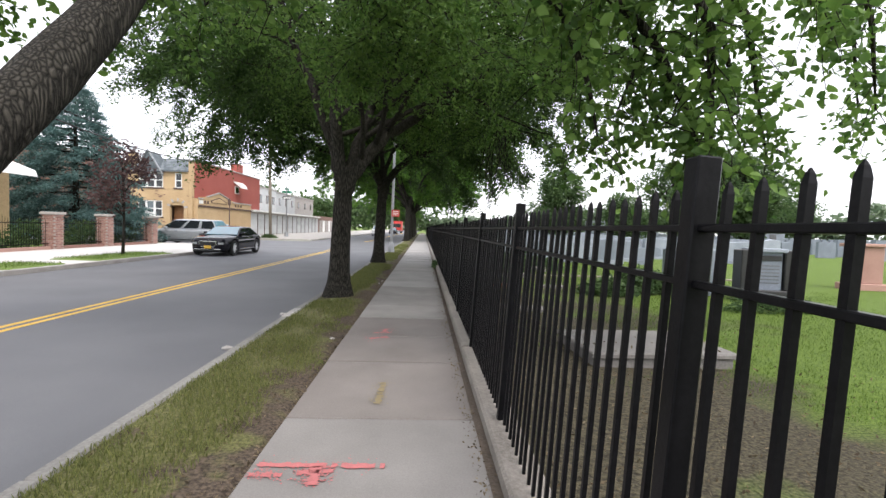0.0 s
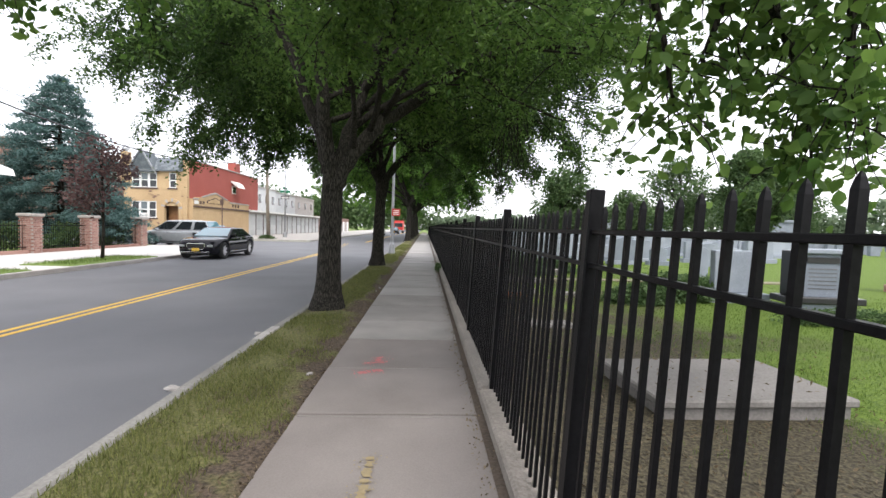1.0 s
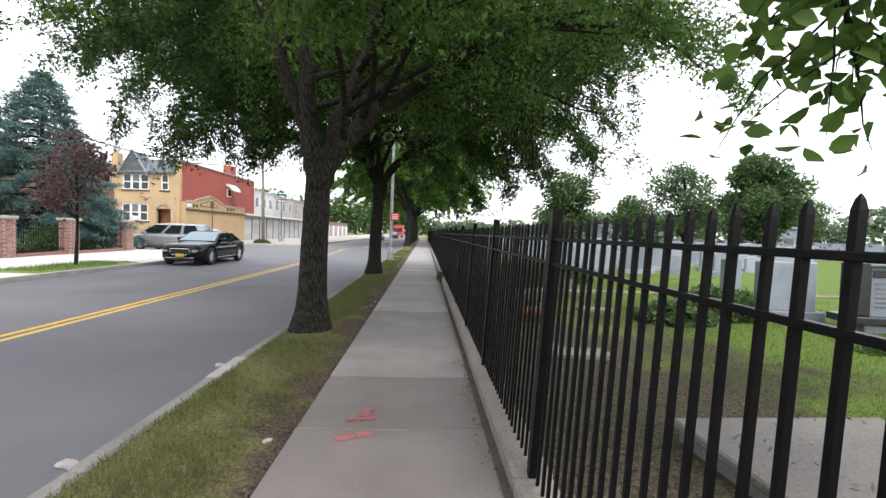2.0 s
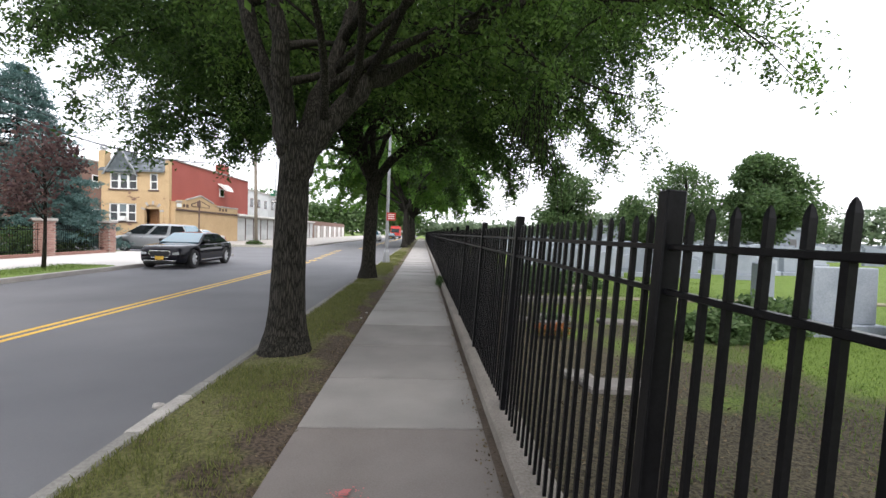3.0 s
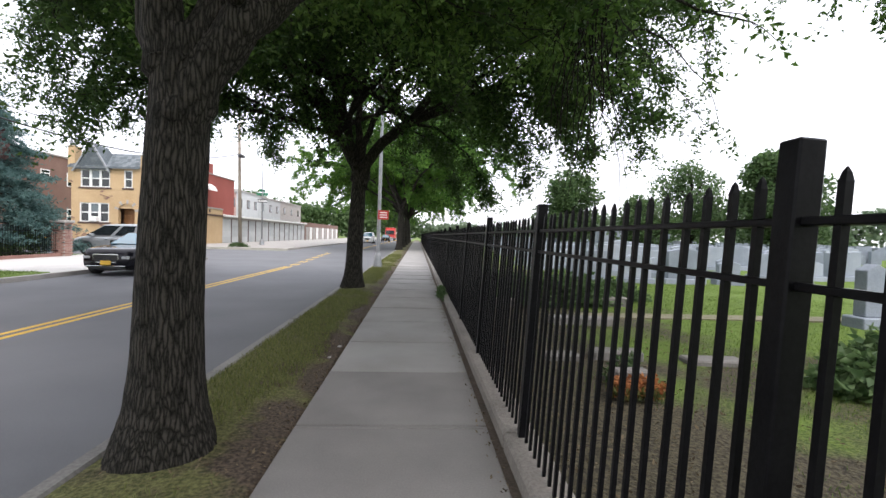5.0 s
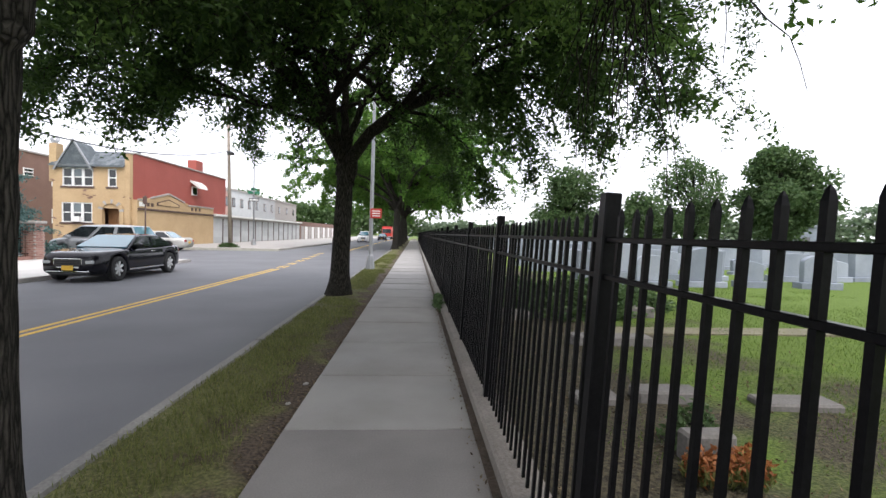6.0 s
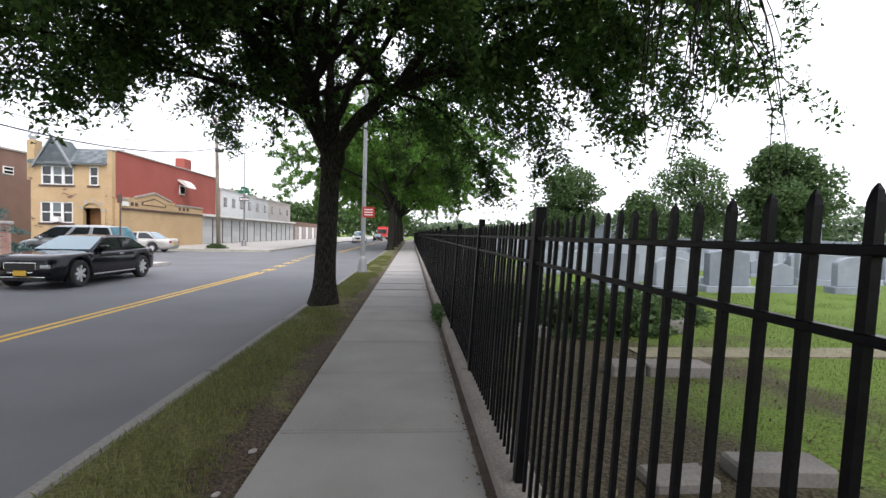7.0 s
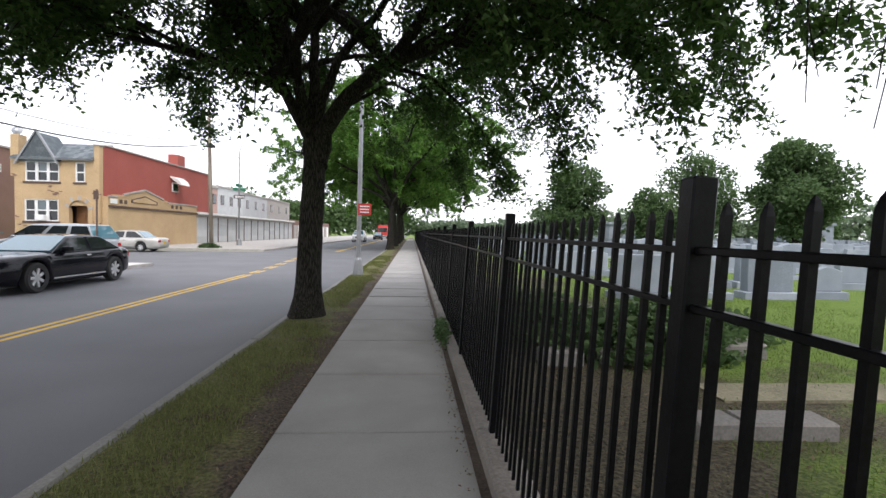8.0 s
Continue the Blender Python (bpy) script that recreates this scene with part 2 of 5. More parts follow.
BEIGEPAINT = mat("champagne_car_paint", (0.44, 0.43, 0.40), (0.54, 0.53, 0.49), 2.0, 0.3, 0.4, bump=0.0)
WHITEPAINT = mat("white_car_paint", (0.62, 0.62, 0.62), (0.74, 0.74, 0.74), 2.0, 0.3, bump=0.0)
REDPAINT = mat("red_paint", (0.38, 0.03, 0.025), (0.48, 0.05, 0.04), 3.0, 0.4, bump=0.0)
GREENSIGN = mat("green_sign", (0.0, 0.12, 0.06), (0.02, 0.18, 0.09), 3.0, 0.5, bump=0.0)
BLACKPLASTIC = mat("black_plastic", (0.01, 0.01, 0.011), (0.022, 0.022, 0.024), 8.0, 0.6)
# blue base tint stands in for sky mirrored in windscreens and rear windows
CARGLASS = glassy("sky_tinted_car_glass", (0.06, 0.14, 0.18), 0.04)
CARGLASS.node_tree.nodes["Principled BSDF"].inputs["IOR"].default_value = 2.1
SIDEGLASS = glassy("car_side_glass", (0.012, 0.015, 0.017), 0.05)
GLASS = glassy("dark_glass", (0.012, 0.016, 0.018))
PALEGLASS = glassy("pale_glass", (0.10, 0.13, 0.14))
LAMPGLASS = glassy("headlight_glass", (0.35, 0.37, 0.38), 0.1)
REDGLASS = glassy("tail_light_red", (0.30, 0.012, 0.015), 0.15)
PINKSPRAY = mat("pink_spray_paint", (0.33, 0.12, 0.115), (0.46, 0.14, 0.14), 9.0, 0.9, bump=0.1, fine=60, spread=0.6)
YELLOWSPRAY = mat("faded_yellow_spray", (0.20, 0.165, 0.10), (0.26, 0.205, 0.105), 9.0, 0.9, bump=0.1, fine=60)


# ---- mesh tools ----
def part(name, data, material, parent=None, label="", m=None):
    """Links a bmesh or a mesh as one object, under its thing where one is given."""
    if isinstance(data, bmesh.types.BMesh):
        me = bpy.data.meshes.new(name)
        data.to_mesh(me)
        data.free()
    else:
        me = data
    if material and not me.materials:
        me.materials.append(material)
    ob = new(name, me)
    if m is not None:
        ob.matrix_basis = m
    if parent is not None:
        ob.parent = parent
    return tagged(ob, label) if label else ob


def thing(name, label, category, m=None, group="", kind=""):
    """The Empty at a thing's base."""
    ob = new(name)
    ob.empty_display_size = 0.2
    if m is not None:
        ob.matrix_basis = m
    return tagged(ob, label, category, group, kind)


def lone(name, data, material, label, category="", kind="", group="", m=None):
    """A thing or a piece of the setting that is one mesh."""
    return tagged(part(name, data, material, None, "", m), label, category, group, kind)


def box(x0, x1, y0, y1, z0, z1, bevel=0.0, bm=None):
    """A box, its edges rounded where a bevel is given; added to bm, or a new one."""
    one = bmesh.new()
    bmesh.ops.create_cube(one, size=1)
    for v in one.verts:
        v.co = Vector(((x0 + x1) / 2 + v.co.x * (x1 - x0), (y0 + y1) / 2 + v.co.y * (y1 - y0), (z0 + z1) / 2 + v.co.z * (z1 - z0)))
    if bevel:
        bmesh.ops.bevel(one, geom=one.edges[:], offset=bevel, segments=1, affect="EDGES")
    if bm is None:
        return one
    me = bpy.data.meshes.new("tmp")
    one.to_mesh(me)
    one.free()
    bm.from_mesh(me)
    bpy.data.meshes.remove(me)
    return bm


def prism(points, axis, a, b, bevel=0.0):
    """A polygon drawn in the plane across an axis ('x': points are y, z; 'y': x, z; 'z': x, y), drawn out from a to b."""
    bm = bmesh.new()
    put = {"x": lambda u, v, w: (w, u, v), "y": lambda u, v, w: (u, w, v), "z": lambda u, v, w: (u, v, w)}[axis]
    lo = [bm.verts.new(put(u, v, a)) for u, v in points]
    hi = [bm.verts.new(put(u, v, b)) for u, v in points]
    bm.faces.new(lo)
    bm.faces.new(hi[::-1])
    for i in range(len(points)):
        j = (i + 1) % len(points)
        bm.faces.new((lo[j], lo[i], hi[i], hi[j]))
    bmesh.ops.recalc_face_normals(bm, faces=bm.faces[:])
    if bevel:
        bmesh.ops.bevel(bm, geom=bm.edges[:], offset=bevel, segments=1, affect="EDGES")
    return bm


def tube_data(path, radii, sides=8, flute=0.0, verts=None, faces=None):
    """Adds a tapering tube along a path to lists of vertices and faces."""
    verts = [] if verts is None else verts
    faces = [] if faces is None else faces
    first = len(verts)
    path = [Vector(p) for p in path]
    side = Vector((1, 0, 0))
    for i, p in enumerate(path):
        d = (path[min(i + 1, len(path) - 1)] - path[max(i - 1, 0)]).normalized()
        side = (side - d * side.dot(d))
        side = side.normalized() if side.length > 1e-4 else d.orthogonal().normalized()
        up = d.cross(side)
        for k in range(sides):
            a = 2 * math.pi * k / sides
            r = radii[i]
            if flute:
                q = p + (side * math.cos(a) + up * math.sin(a)) * r
                r *= 1 + flute * noise.noise(Vector((q.x * 3.1, q.y * 3.1, q.z * 0.7))) + (0.9 * flute * (0.5 - abs(noise.noise(Vector((q.x * 17, q.y * 17, q.z * 2.6))))) if sides > 40 else 0)
            verts.append(tuple(p + (side * math.cos(a) + up * math.sin(a)) * r))
    for i in range(len(path) - 1):
        for k in range(sides):
            a, b = first + i * sides + k, first + i * sides + (k + 1) % sides
            faces.append((a, b, b + sides, a + sides))
    faces.append(tuple(range(first + (len(path) - 1) * sides, first + len(path) * sides)))
    faces.append(tuple(range(first, first + sides))[::-1])
    return verts, faces


def mesh_of(name, verts, faces, smooth=False):
    me = bpy.data.meshes.new(name)
    me.from_pydata(verts, [], faces)
    if smooth:
        me.polygons.foreach_set("use_smooth", [True] * len(me.polygons))
    me.update()
    return me


def tube(path, radii, sides=8, flute=0.0, smooth=True, name="tube"):
    return mesh_of(name, *tube_data(path, radii, sides, flute), smooth)


def tri_mesh(name, verts, tris):
    me = bpy.data.meshes.new(name)
    me.vertices.add(len(verts))
    me.vertices.foreach_set("co", verts.ravel())
    me.loops.add(len(tris) * 3)
    me.loops.foreach_set("vertex_index", tris.ravel().astype(np.int32))
    me.polygons.add(len(tris))
    me.polygons.foreach_set("loop_start", np.arange(0, len(tris) * 3, 3, dtype=np.int32))
    me.polygons.foreach_set("loop_total", np.full(len(tris), 3, dtype=np.int32))
    me.update(calc_edges=True)
    return me


def flakes(name, centres, size, rng, slim=0.5, droop=0.0, upright=False, curl=0.18):
    """Many small leaves in one mesh: each a folded rhombus at its own angle."""
    n = len(centres)
    c = np.asarray(centres, float)
    s = size * rng.uniform(0.65, 1.3, n)[:, None]
    az = rng.uniform(0, 2 * np.pi, n)
    el = rng.uniform(0.9, 1.5, n) if upright else rng.normal(-droop, 0.55, n)
    d = np.stack([np.cos(az) * np.cos(el), np.sin(az) * np.cos(el), np.sin(el)], 1)
    r = rng.normal(size=(n, 3))
    w = np.cross(d, r)
    w /= np.linalg.norm(w, axis=1)[:, None]
    nn = np.cross(d, w)
    if 0.6 < slim < 0.75:
        pts = [c] + [c + d * s * a + w * s * slim * b + nn * s * curl * e for a, b, e in ((0.22, 0.36, 0.6), (0.55, 0.46, 1.0), (1.0, 0.0, 0.2), (0.55, -0.46, 1.0), (0.22, -0.36, 0.6))]
        verts = np.stack(pts, 1).reshape(-1, 3)
        i = np.arange(n)[:, None] * 6
        tris = np.concatenate([i + [0, 1, 2], i + [0, 2, 3], i + [0, 3, 4], i + [0, 4, 5]], 1).reshape(-1, 3)
        return tri_mesh(name, verts, tris)
    p0, p2 = c, c + d * s
    p1 = c + d * s * 0.45 + w * s * slim * 0.5 + nn * s * curl
    p3 = c + d * s * 0.45 - w * s * slim * 0.5 + nn * s * curl
    verts = np.stack([p0, p1, p2, p3], 1).reshape(-1, 3)
    i = np.arange(n)[:, None] * 4
    tris = np.concatenate([i + [0, 1, 2], i + [0, 2, 3]], 1).reshape(-1, 3)
    return tri_mesh(name, verts, tris)


def sheet(name, x0, x1, y0, y1, step, height, material, label, thick=0.0, kind="structure"):
    """A piece of ground as a grid whose height is a function of x and y."""
    nx, ny = max(1, round((x1 - x0) / step)), max(1, round((y1 - y0) / step))
    verts = [(x0 + (x1 - x0) * i / nx, y0 + (y1 - y0) * j / ny, 0) for j in range(ny + 1) for i in range(nx + 1)]
    verts = [(x, y, height(x, y)) for x, y, _ in verts]
    faces = [(j * (nx + 1) + i, j * (nx + 1) + i + 1, (j + 1) * (nx + 1) + i + 1, (j + 1) * (nx + 1) + i) for j in range(ny) for i in range(nx)]
    return lone(name, mesh_of(name, verts, faces, True), material, label, "", kind)


# ---- ground, road, kerbs, pavement ----
ROAD_Z = -0.13
lone("ground", box(-3000, 3000, -3000, 3000, -1.2, -0.35), TURF, "wide flat ground reaching the horizon", "", "structure")
lone("road", box(-11.1, -2.16, -60, 420, -0.4, ROAD_Z), ASPHALT, "smooth grey asphalt street with a double yellow line", "", "structure")
lone("side_street", box(-70, -11.1, 33.0, 47.3, -0.4, ROAD_Z - 0.002), ASPHALT, "asphalt side street with parked cars", "", "structure")
for k, (y0, y1) in enumerate(((-60, 29.5), (50.0, 420))):
    for x in (-6.01, -5.79):
        lone("yellow_line", box(x - 0.05, x + 0.05, y0, y1, ROAD_Z - 0.02, ROAD_Z + 0.004), YELLOW, "solid yellow centre line painted on asphalt", "", "structure")
for k in range(7):
    y = 30.2 + k * 2.3
    for dx in (-0.11, 0.11):
        x = -5.9 - 0.075 * (y - 29.5) + dx
        lone("yellow_dash", box(x - 0.05, x + 0.05, y, y + 1.1, ROAD_Z - 0.02, ROAD_Z + 0.004), YELLOW, "short worn yellow dash across the junction", "", "structure")


def sway(x, y):
    return 0.03 * noise.noise(Vector((x * 0.5, y * 0.5, 0))) + 0.012 * noise.noise(Vector((x * 2.3, y * 2.3, 5)))


def verge_height(x, y):
    u = (x + 2.0) / 1.08
    return -0.015 + 0.03 * math.sin(max(0.0, min(1.0, u)) * math.pi) + 0.5 * sway(x, y) - (0.05 if u > 1.0 else 0)


sheet("verge", -2.02, -0.86, -12, 120, 0.12, verge_height, VERGE, "strip of soil and patchy grass between kerb and sidewalk")
kerb = thing("kerb", "worn concrete kerb along the street", "kerb", kind="structure")
y = -12.0
while y < 120:
    step = 3.05 if y < 60 else 15.0
    part("kerb_stone", box(-2.16, -2.03, y + 0.004, y + step - 0.004, -0.35, 0.0 + random.uniform(-0.008, 0.006), 0.02 if y < 60 else 0), KERB, kerb)
    y += step

part("patched_stone", box(-2.163, -2.028, 8.15, 8.95, -0.1, 0.009, 0.015), CURB, kerb, "paler patched length of kerb")

# the sidewalk's slabs, with their joints
sidewalk = thing("sidewalk", "long concrete sidewalk of broom-finished slabs beside a black fence", "sidewalk", kind="structure")
part("bed", box(-0.90, 0.52, -12, 150, -0.3, -0.06), SOIL, sidewalk)
JOINTS = [-3.3, -1.8, -0.3, 1.2, 2.65, 4.16, 5.72, 7.0, 8.28, 9.53, 11.0, 12.42, 13.85, 15.36, 16.88, 18.45]
while JOINTS[-1] < 110:
    JOINTS.append(JOINTS[-1] + random.uniform(1.45, 1.58))
for a, b in zip(JOINTS, JOINTS[1:]):
    tip = random.uniform(-0.004, 0.004)
    slab = part("slab", box(-0.925, 0.535, a + 0.010, b - 0.010, -0.12, tip, 0.007), MIDTONE if a < 4 or 8 < a < 11.5 else CONCRETE if a < 8 else PALETONE, sidewalk)
    if a < 30 and random.random() < 0.5:
        for k in range(random.randint(1, 3)):
            yy = b - 0.05 - 0.035 * k - random.uniform(0, 0.012)
            part("tooled_ridge", box(-0.90, 0.51, yy - 0.004, yy + 0.004, tip - 0.003, tip + 0.0035), SOILED, slab)

lone("gutter_soil", box(0.50, 0.63, -12, 110, -0.3, -0.007), SOIL, "dark soil and debris along the fence wall", "", "structure")
wall = thing("fence_wall", "low rough concrete wall carrying the iron fence", "wall", kind="structure")
y = -3.0
while y < 110:
    part("coping", box(0.595, 0.84, y + 0.003, y + 4.54 - 0.003, -0.4, 0.105 + random.uniform(-0.006, 0.006), 0.02), OLDWALL, wall)
    y += 4.54


def lawn_height(x, y):
    return 0.03 + 0.6 * sway(x, y) + 0.06 * noise.noise(Vector((x * 0.12, y * 0.12, 9)))


sheet("cemetery_lawn", 0.84, 110, -14, 160, 0.6, lawn_height, LAWN, "mown cemetery lawn, bare and brown along the fence")

# across the street
lone("far_pavement", box(-17.5, -11.26, -40, 33.0, -0.4, 0.0), PALE, "wide pale concrete pavement across the street", "", "structure")
far_kerb = lone("far_kerb", box(-11.26, -11.1, -40, 33.0, -0.4, 0.004), CURB, "pale kerb on the far side of the street", "", "structure")
lone("garage_pavement", box(-22.0, -11.26, 48.9, 300, -0.4, 0.0), CURB, "pale pavement in front of a garage row", "", "structure")
for y0, y1 in ((17.6, 22.6), (13.95, 16.1)):
    lone("grass_strip", box(-13.0, -11.34, y0, y1, -0.2, 0.03, 0.02), TURF, "grass strip let into the pavement", "", "structure")

# ---- fence ----
fence = thing("iron_fence", "tall black iron picket fence leaning slightly outwards on a low wall", "fence", pose(0.715, 0, 0.10, 0, 3.2, 0))
PANEL = 2.23
POSTS = [-0.53, 1.70, 3.94, 6.085, 8.41, 10.56, 12.87] + [12.87 + PANEL * k for k in range(1, 43)]
post_me = bpy.data.meshes.new("post")
bm = box(-0.032, 0.032, -0.032, 0.032, -0.05, 1.595, 0.005)
bm.to_mesh(post_me)
bm.free()
picket_me = bpy.data.meshes.new("picket")
bm = bmesh.new()
h, w = 1.525, 0.0092
ring = [[bm.verts.new((sx * w * k, sy * w * k, z)) for sx, sy in ((-1, -1), (1, -1), (1, 1), (-1, 1))] for z, k in ((-0.03, 1), (h - 0.035, 1), (h - 0.03, 1.0), (h - 0.01, 0.6), (h, 0.12))]
for lo, hi in zip(ring, ring[1:]):
    for i in range(4):
        bm.faces.new((lo[i], lo[(i + 1) % 4], hi[(i + 1) % 4], hi[i]))
bm.faces.new(ring[-1])
bm.to_mesh(picket_me)
bm.free()
rail_me = bpy.data.meshes.new("rail")
bm = box(-0.016, 0.016, 0.03, PANEL - 0.03, -0.0095, 0.0095, 0.003)
bm.to_mesh(rail_me)
bm.free()
PICKETS = 19
far_verts, far_faces = [], []
for k in range(48):
    y0, gap = POSTS[k], POSTS[k + 1] - POSTS[k]
    near = k < 16
    part("post", post_me, IRON, fence, m=pose(0, y0, 0))
    for z in (1.415, 1.275):
        part("rail", rail_me, IRON, fence, m=pose(0, y0, z) @ Matrix.Diagonal((1, gap / PANEL, 1, 1)))
    for i in range(PICKETS):
        yy = y0 + gap * (i + 1) / (PICKETS + 1)
        if near:
            part("picket", picket_me, IRON, fence, m=pose(random.uniform(-0.002, 0.002), yy, random.uniform(-0.004, 0.004), 0, random.uniform(-0.25, 0.25), 0))
        else:
            tube_data([(0, yy, -0.03), (0, yy, 1.49), (0, yy, 1.53)], [0.0135, 0.0135, 0.004], 4, 0, far_verts, far_faces)
tagged(part("distant_pickets", mesh_of("distant_pickets", far_verts, far_faces), IRON, fence), kind="stuff")


# ---- trees ----
def twist(rng, d, amount):
    v = d + Vector(rng.normal(0, amount, 3))
    return v.normalized()


def street_tree(name, seed, base, trunk_path, trunk_radii, limbs, label, leaf=LEAF, leaf_size=0.125, leaves=85, twigs=4, reach=1.0, hang=0.25, slim=0.5, boughs=(), low=3.6, bare=None, open_core=1.3, mains=(), gaps=0.22, bough_r=0.09):
    """A street tree: fluted trunk with root flare, limbs that fork twice, and a crown of single leaves round the twigs."""
    rng = np.random.default_rng(seed)
    ob = thing(name, label, "tree", pose(*base), "street trees")
    fine_path, fine_radii = [], []
    for (p, q), (ra_, rb_) in zip(zip(trunk_path, trunk_path[1:]), zip(trunk_radii, trunk_radii[1:])):
        for f in (0.0, 0.25, 0.5, 0.75):
            fine_path.append(tuple(Vector(p).lerp(Vector(q), f)))
            fine_radii.append(ra_ + (rb_ - ra_) * f)
    part("trunk", tube(fine_path + [trunk_path[-1]], fine_radii + [trunk_radii[-1]], 72, 0.10), BARK, ob)
    top = Vector(trunk_path[-1])
    centres, tv, tf = [], [], []
    leaders = []

    def clothe(path, dirs, radii, length, first):
        """Side branches, twigs and leaves along a limb."""
        n = len(path) - 1
        for i in range(first, n + 1):
            for _ in range(2 if i < n else 4):
                d2 = twist(rng, dirs[i - 1], 0.75)
                d2.z = d2.z * 0.6
                d2.normalize()
                l2 = length * rng.uniform(0.28, 0.48) * reach
                q, qpath, qdirs = path[i].copy(), [path[i].copy()], []
                for j in range(5):
                    d2 = twist(rng, d2, 0.16)
                    d2 = (d2 + Vector((0, 0, -hang * 0.35 * j / 2))).normalized()
                    q = q + d2 * l2 / 5
                    qpath.append(q.copy())
                    qdirs.append(d2.copy())
                if q.z < low - 0.2:
                    continue
                r2 = max(0.012, radii[i] * 0.5)
                tube_data(qpath, [r2 * (1 - 0.16 * j) for j in range(6)], 5, 0, tv, tf)
                for j in range(1, 6):
                    for _ in range(max(1, twigs // 4)):
                        d3 = twist(rng, qdirs[j - 1], 0.7)
                        l3 = rng.uniform(0.45, 1.05)
                        e = qpath[j].copy()
                        tpath = [e.copy()]
                        for s in range(4):
                            d3 = twist(rng, d3, 0.2)
                            d3 = (d3 + Vector((0, 0, -hang * 0.5))).normalized()
                            e = e + d3 * l3 / 4
                            tpath.append(e.copy())
                        if e.z < low - 0.3 + open_core * max(0.0, 1 - math.hypot(e.x, e.y) / 2.2) + 0.7 * noise.noise(Vector((e.x * 0.6, e.y * 0.6, seed))):
                            continue
                        if noise.noise(Vector((e.x * 0.8, e.y * 0.8, e.z * 1.0 + 3 * seed))) > gaps:
                            continue
                        tube_data(tpath, [0.008, 0.007, 0.006, 0.004, 0.002], 3, 0, tv, tf)
                        k = rng.integers(0, 4, leaves)
                        f = rng.uniform(0, 1, leaves)[:, None]
                        a = np.array([tuple(v) for v in tpath])
                        centres.append(a[k] * (1 - f) + a[k + 1] * f + rng.normal(0, 0.10, (leaves, 3)))

    for points, radius in mains:
        path = [Vector(p) for p in points]
        for _ in range(2):
            path = [path[0]] + [v for a, b in zip(path, path[1:]) for v in (a.lerp(b, 0.25), a.lerp(b, 0.75))] + [path[-1]]
        path = [p + Vector(rng.normal(0, 0.02, 3)) for p in path]
        n = len(path) - 1
        radii = [radius * (1 - 0.72 * (i / n) ** 0.8) for i in range(n + 1)]
        part("limb", tube(path, radii, 16, 0.08), BARK, ob)
        path, radii = path[::2], radii[::2]
        dirs = [(b - a).normalized() for a, b in zip(path, path[1:])]
        clothe(path, dirs, radii, sum((b - a).length for a, b in zip(path, path[1:])) * 1.1, len(path) // 2)
        leaders.append(path)
    for number, (az, tilt, length, radius, drop) in enumerate(limbs):
        d = Vector((math.sin(radians(tilt * 0.75)) * math.cos(radians(az)), math.sin(radians(tilt * 0.75)) * math.sin(radians(az)), math.cos(radians(tilt * 0.75))))
        if mains:
            p = leaders[number % len(mains)][3 + number % 3].copy()
        else:
            p = top - Vector((0, 0, drop)) if number < 5 else leaders[number % 3][1 + number % 2] - Vector((0, 0, 0.05))
        path, radii, dirs = [p.copy()], [radius], []
        n = 8
        for i in range(n):
            lean = radians(min(100, tilt * (0.85 + 0.4 * i / n) + (14 if i > 5 else 0)))
            aim = Vector((math.sin(lean) * math.cos(radians(az)), math.sin(lean) * math.sin(radians(az)), math.cos(lean)))
            d = twist(rng, (d + aim).normalized(), 0.09)
            p = p + d * length / n
            path.append(p.copy())
            radii.append(radius * (1 - 0.85 * (i + 1) / n))
            dirs.append(d.copy())
        part("limb", tube(path, radii, 12, 0.06), BARK, ob)
        leaders.append(path)
        clothe(path, dirs, radii, length, 3)
    for bough in boughs:
        path = [Vector(p) for p in bough]
        r = [bough_r * (1 - 0.9 * i / (len(path) - 1)) for i in range(len(path))]
        part("limb", tube(path, r, 8, 0.05), BARK, ob)
        for i in range(len(path) // 2, len(path)):
            for _ in range(11):
                d3 = Vector(rng.normal(0, 1, 3)) + Vector((0.3, 0.2, -0.5))
                d3.normalize()
                e = path[i] + (path[i] - path[i - 1]) * rng.uniform(-0.9, 0.1)
                l3 = rng.uniform(0.4, 0.95)
                tpath = [e.copy()]
                for s in range(4):
                    d3 = (twist(rng, d3, 0.2) + Vector((0, 0, -0.22))).normalized()
                    e = e + d3 * l3 / 4
                    tpath.append(e.copy())
                tube_data(tpath, [0.008, 0.007, 0.006, 0.004, 0.002], 3, 0, tv, tf)
                k = rng.integers(0, 4, leaves)
                f = rng.uniform(0, 1, leaves)[:, None]
                a = np.array([tuple(v) for v in tpath])
                centres.append(a[k] * (1 - f) + a[k + 1] * f + rng.normal(0, 0.09, (leaves, 3)))
    if bare:
        tip = Vector(bare)
        tube_data([tip + Vector((-3.2, -1.8, 0.6)), tip + Vector((-1.5, -0.8, 0.5)), tip], [0.03, 0.02, 0.01], 5, 0, tv, tf)
        for _ in range(34):
            e, d3, l3 = tip + Vector(rng.normal(0, 0.16, 3)) - Vector((1.5, 0.8, -0.5)) * rng.uniform(0, 0.25), Vector(rng.normal(0, 0.35, 3)) + Vector((0, 0, -0.7)), rng.uniform(1.2, 2.5)
            tpath = [e.copy()]
            for s in range(7):
                d3 = (twist(rng, d3.normalized(), 0.22) + Vector((0, 0, -0.3))).normalized()
                e = e + d3 * l3 / 7
                tpath.append(e.copy())
            tube_data(tpath, [0.012, 0.010, 0.009, 0.008, 0.007, 0.005, 0.004, 0.003], 4, 0, tv, tf)
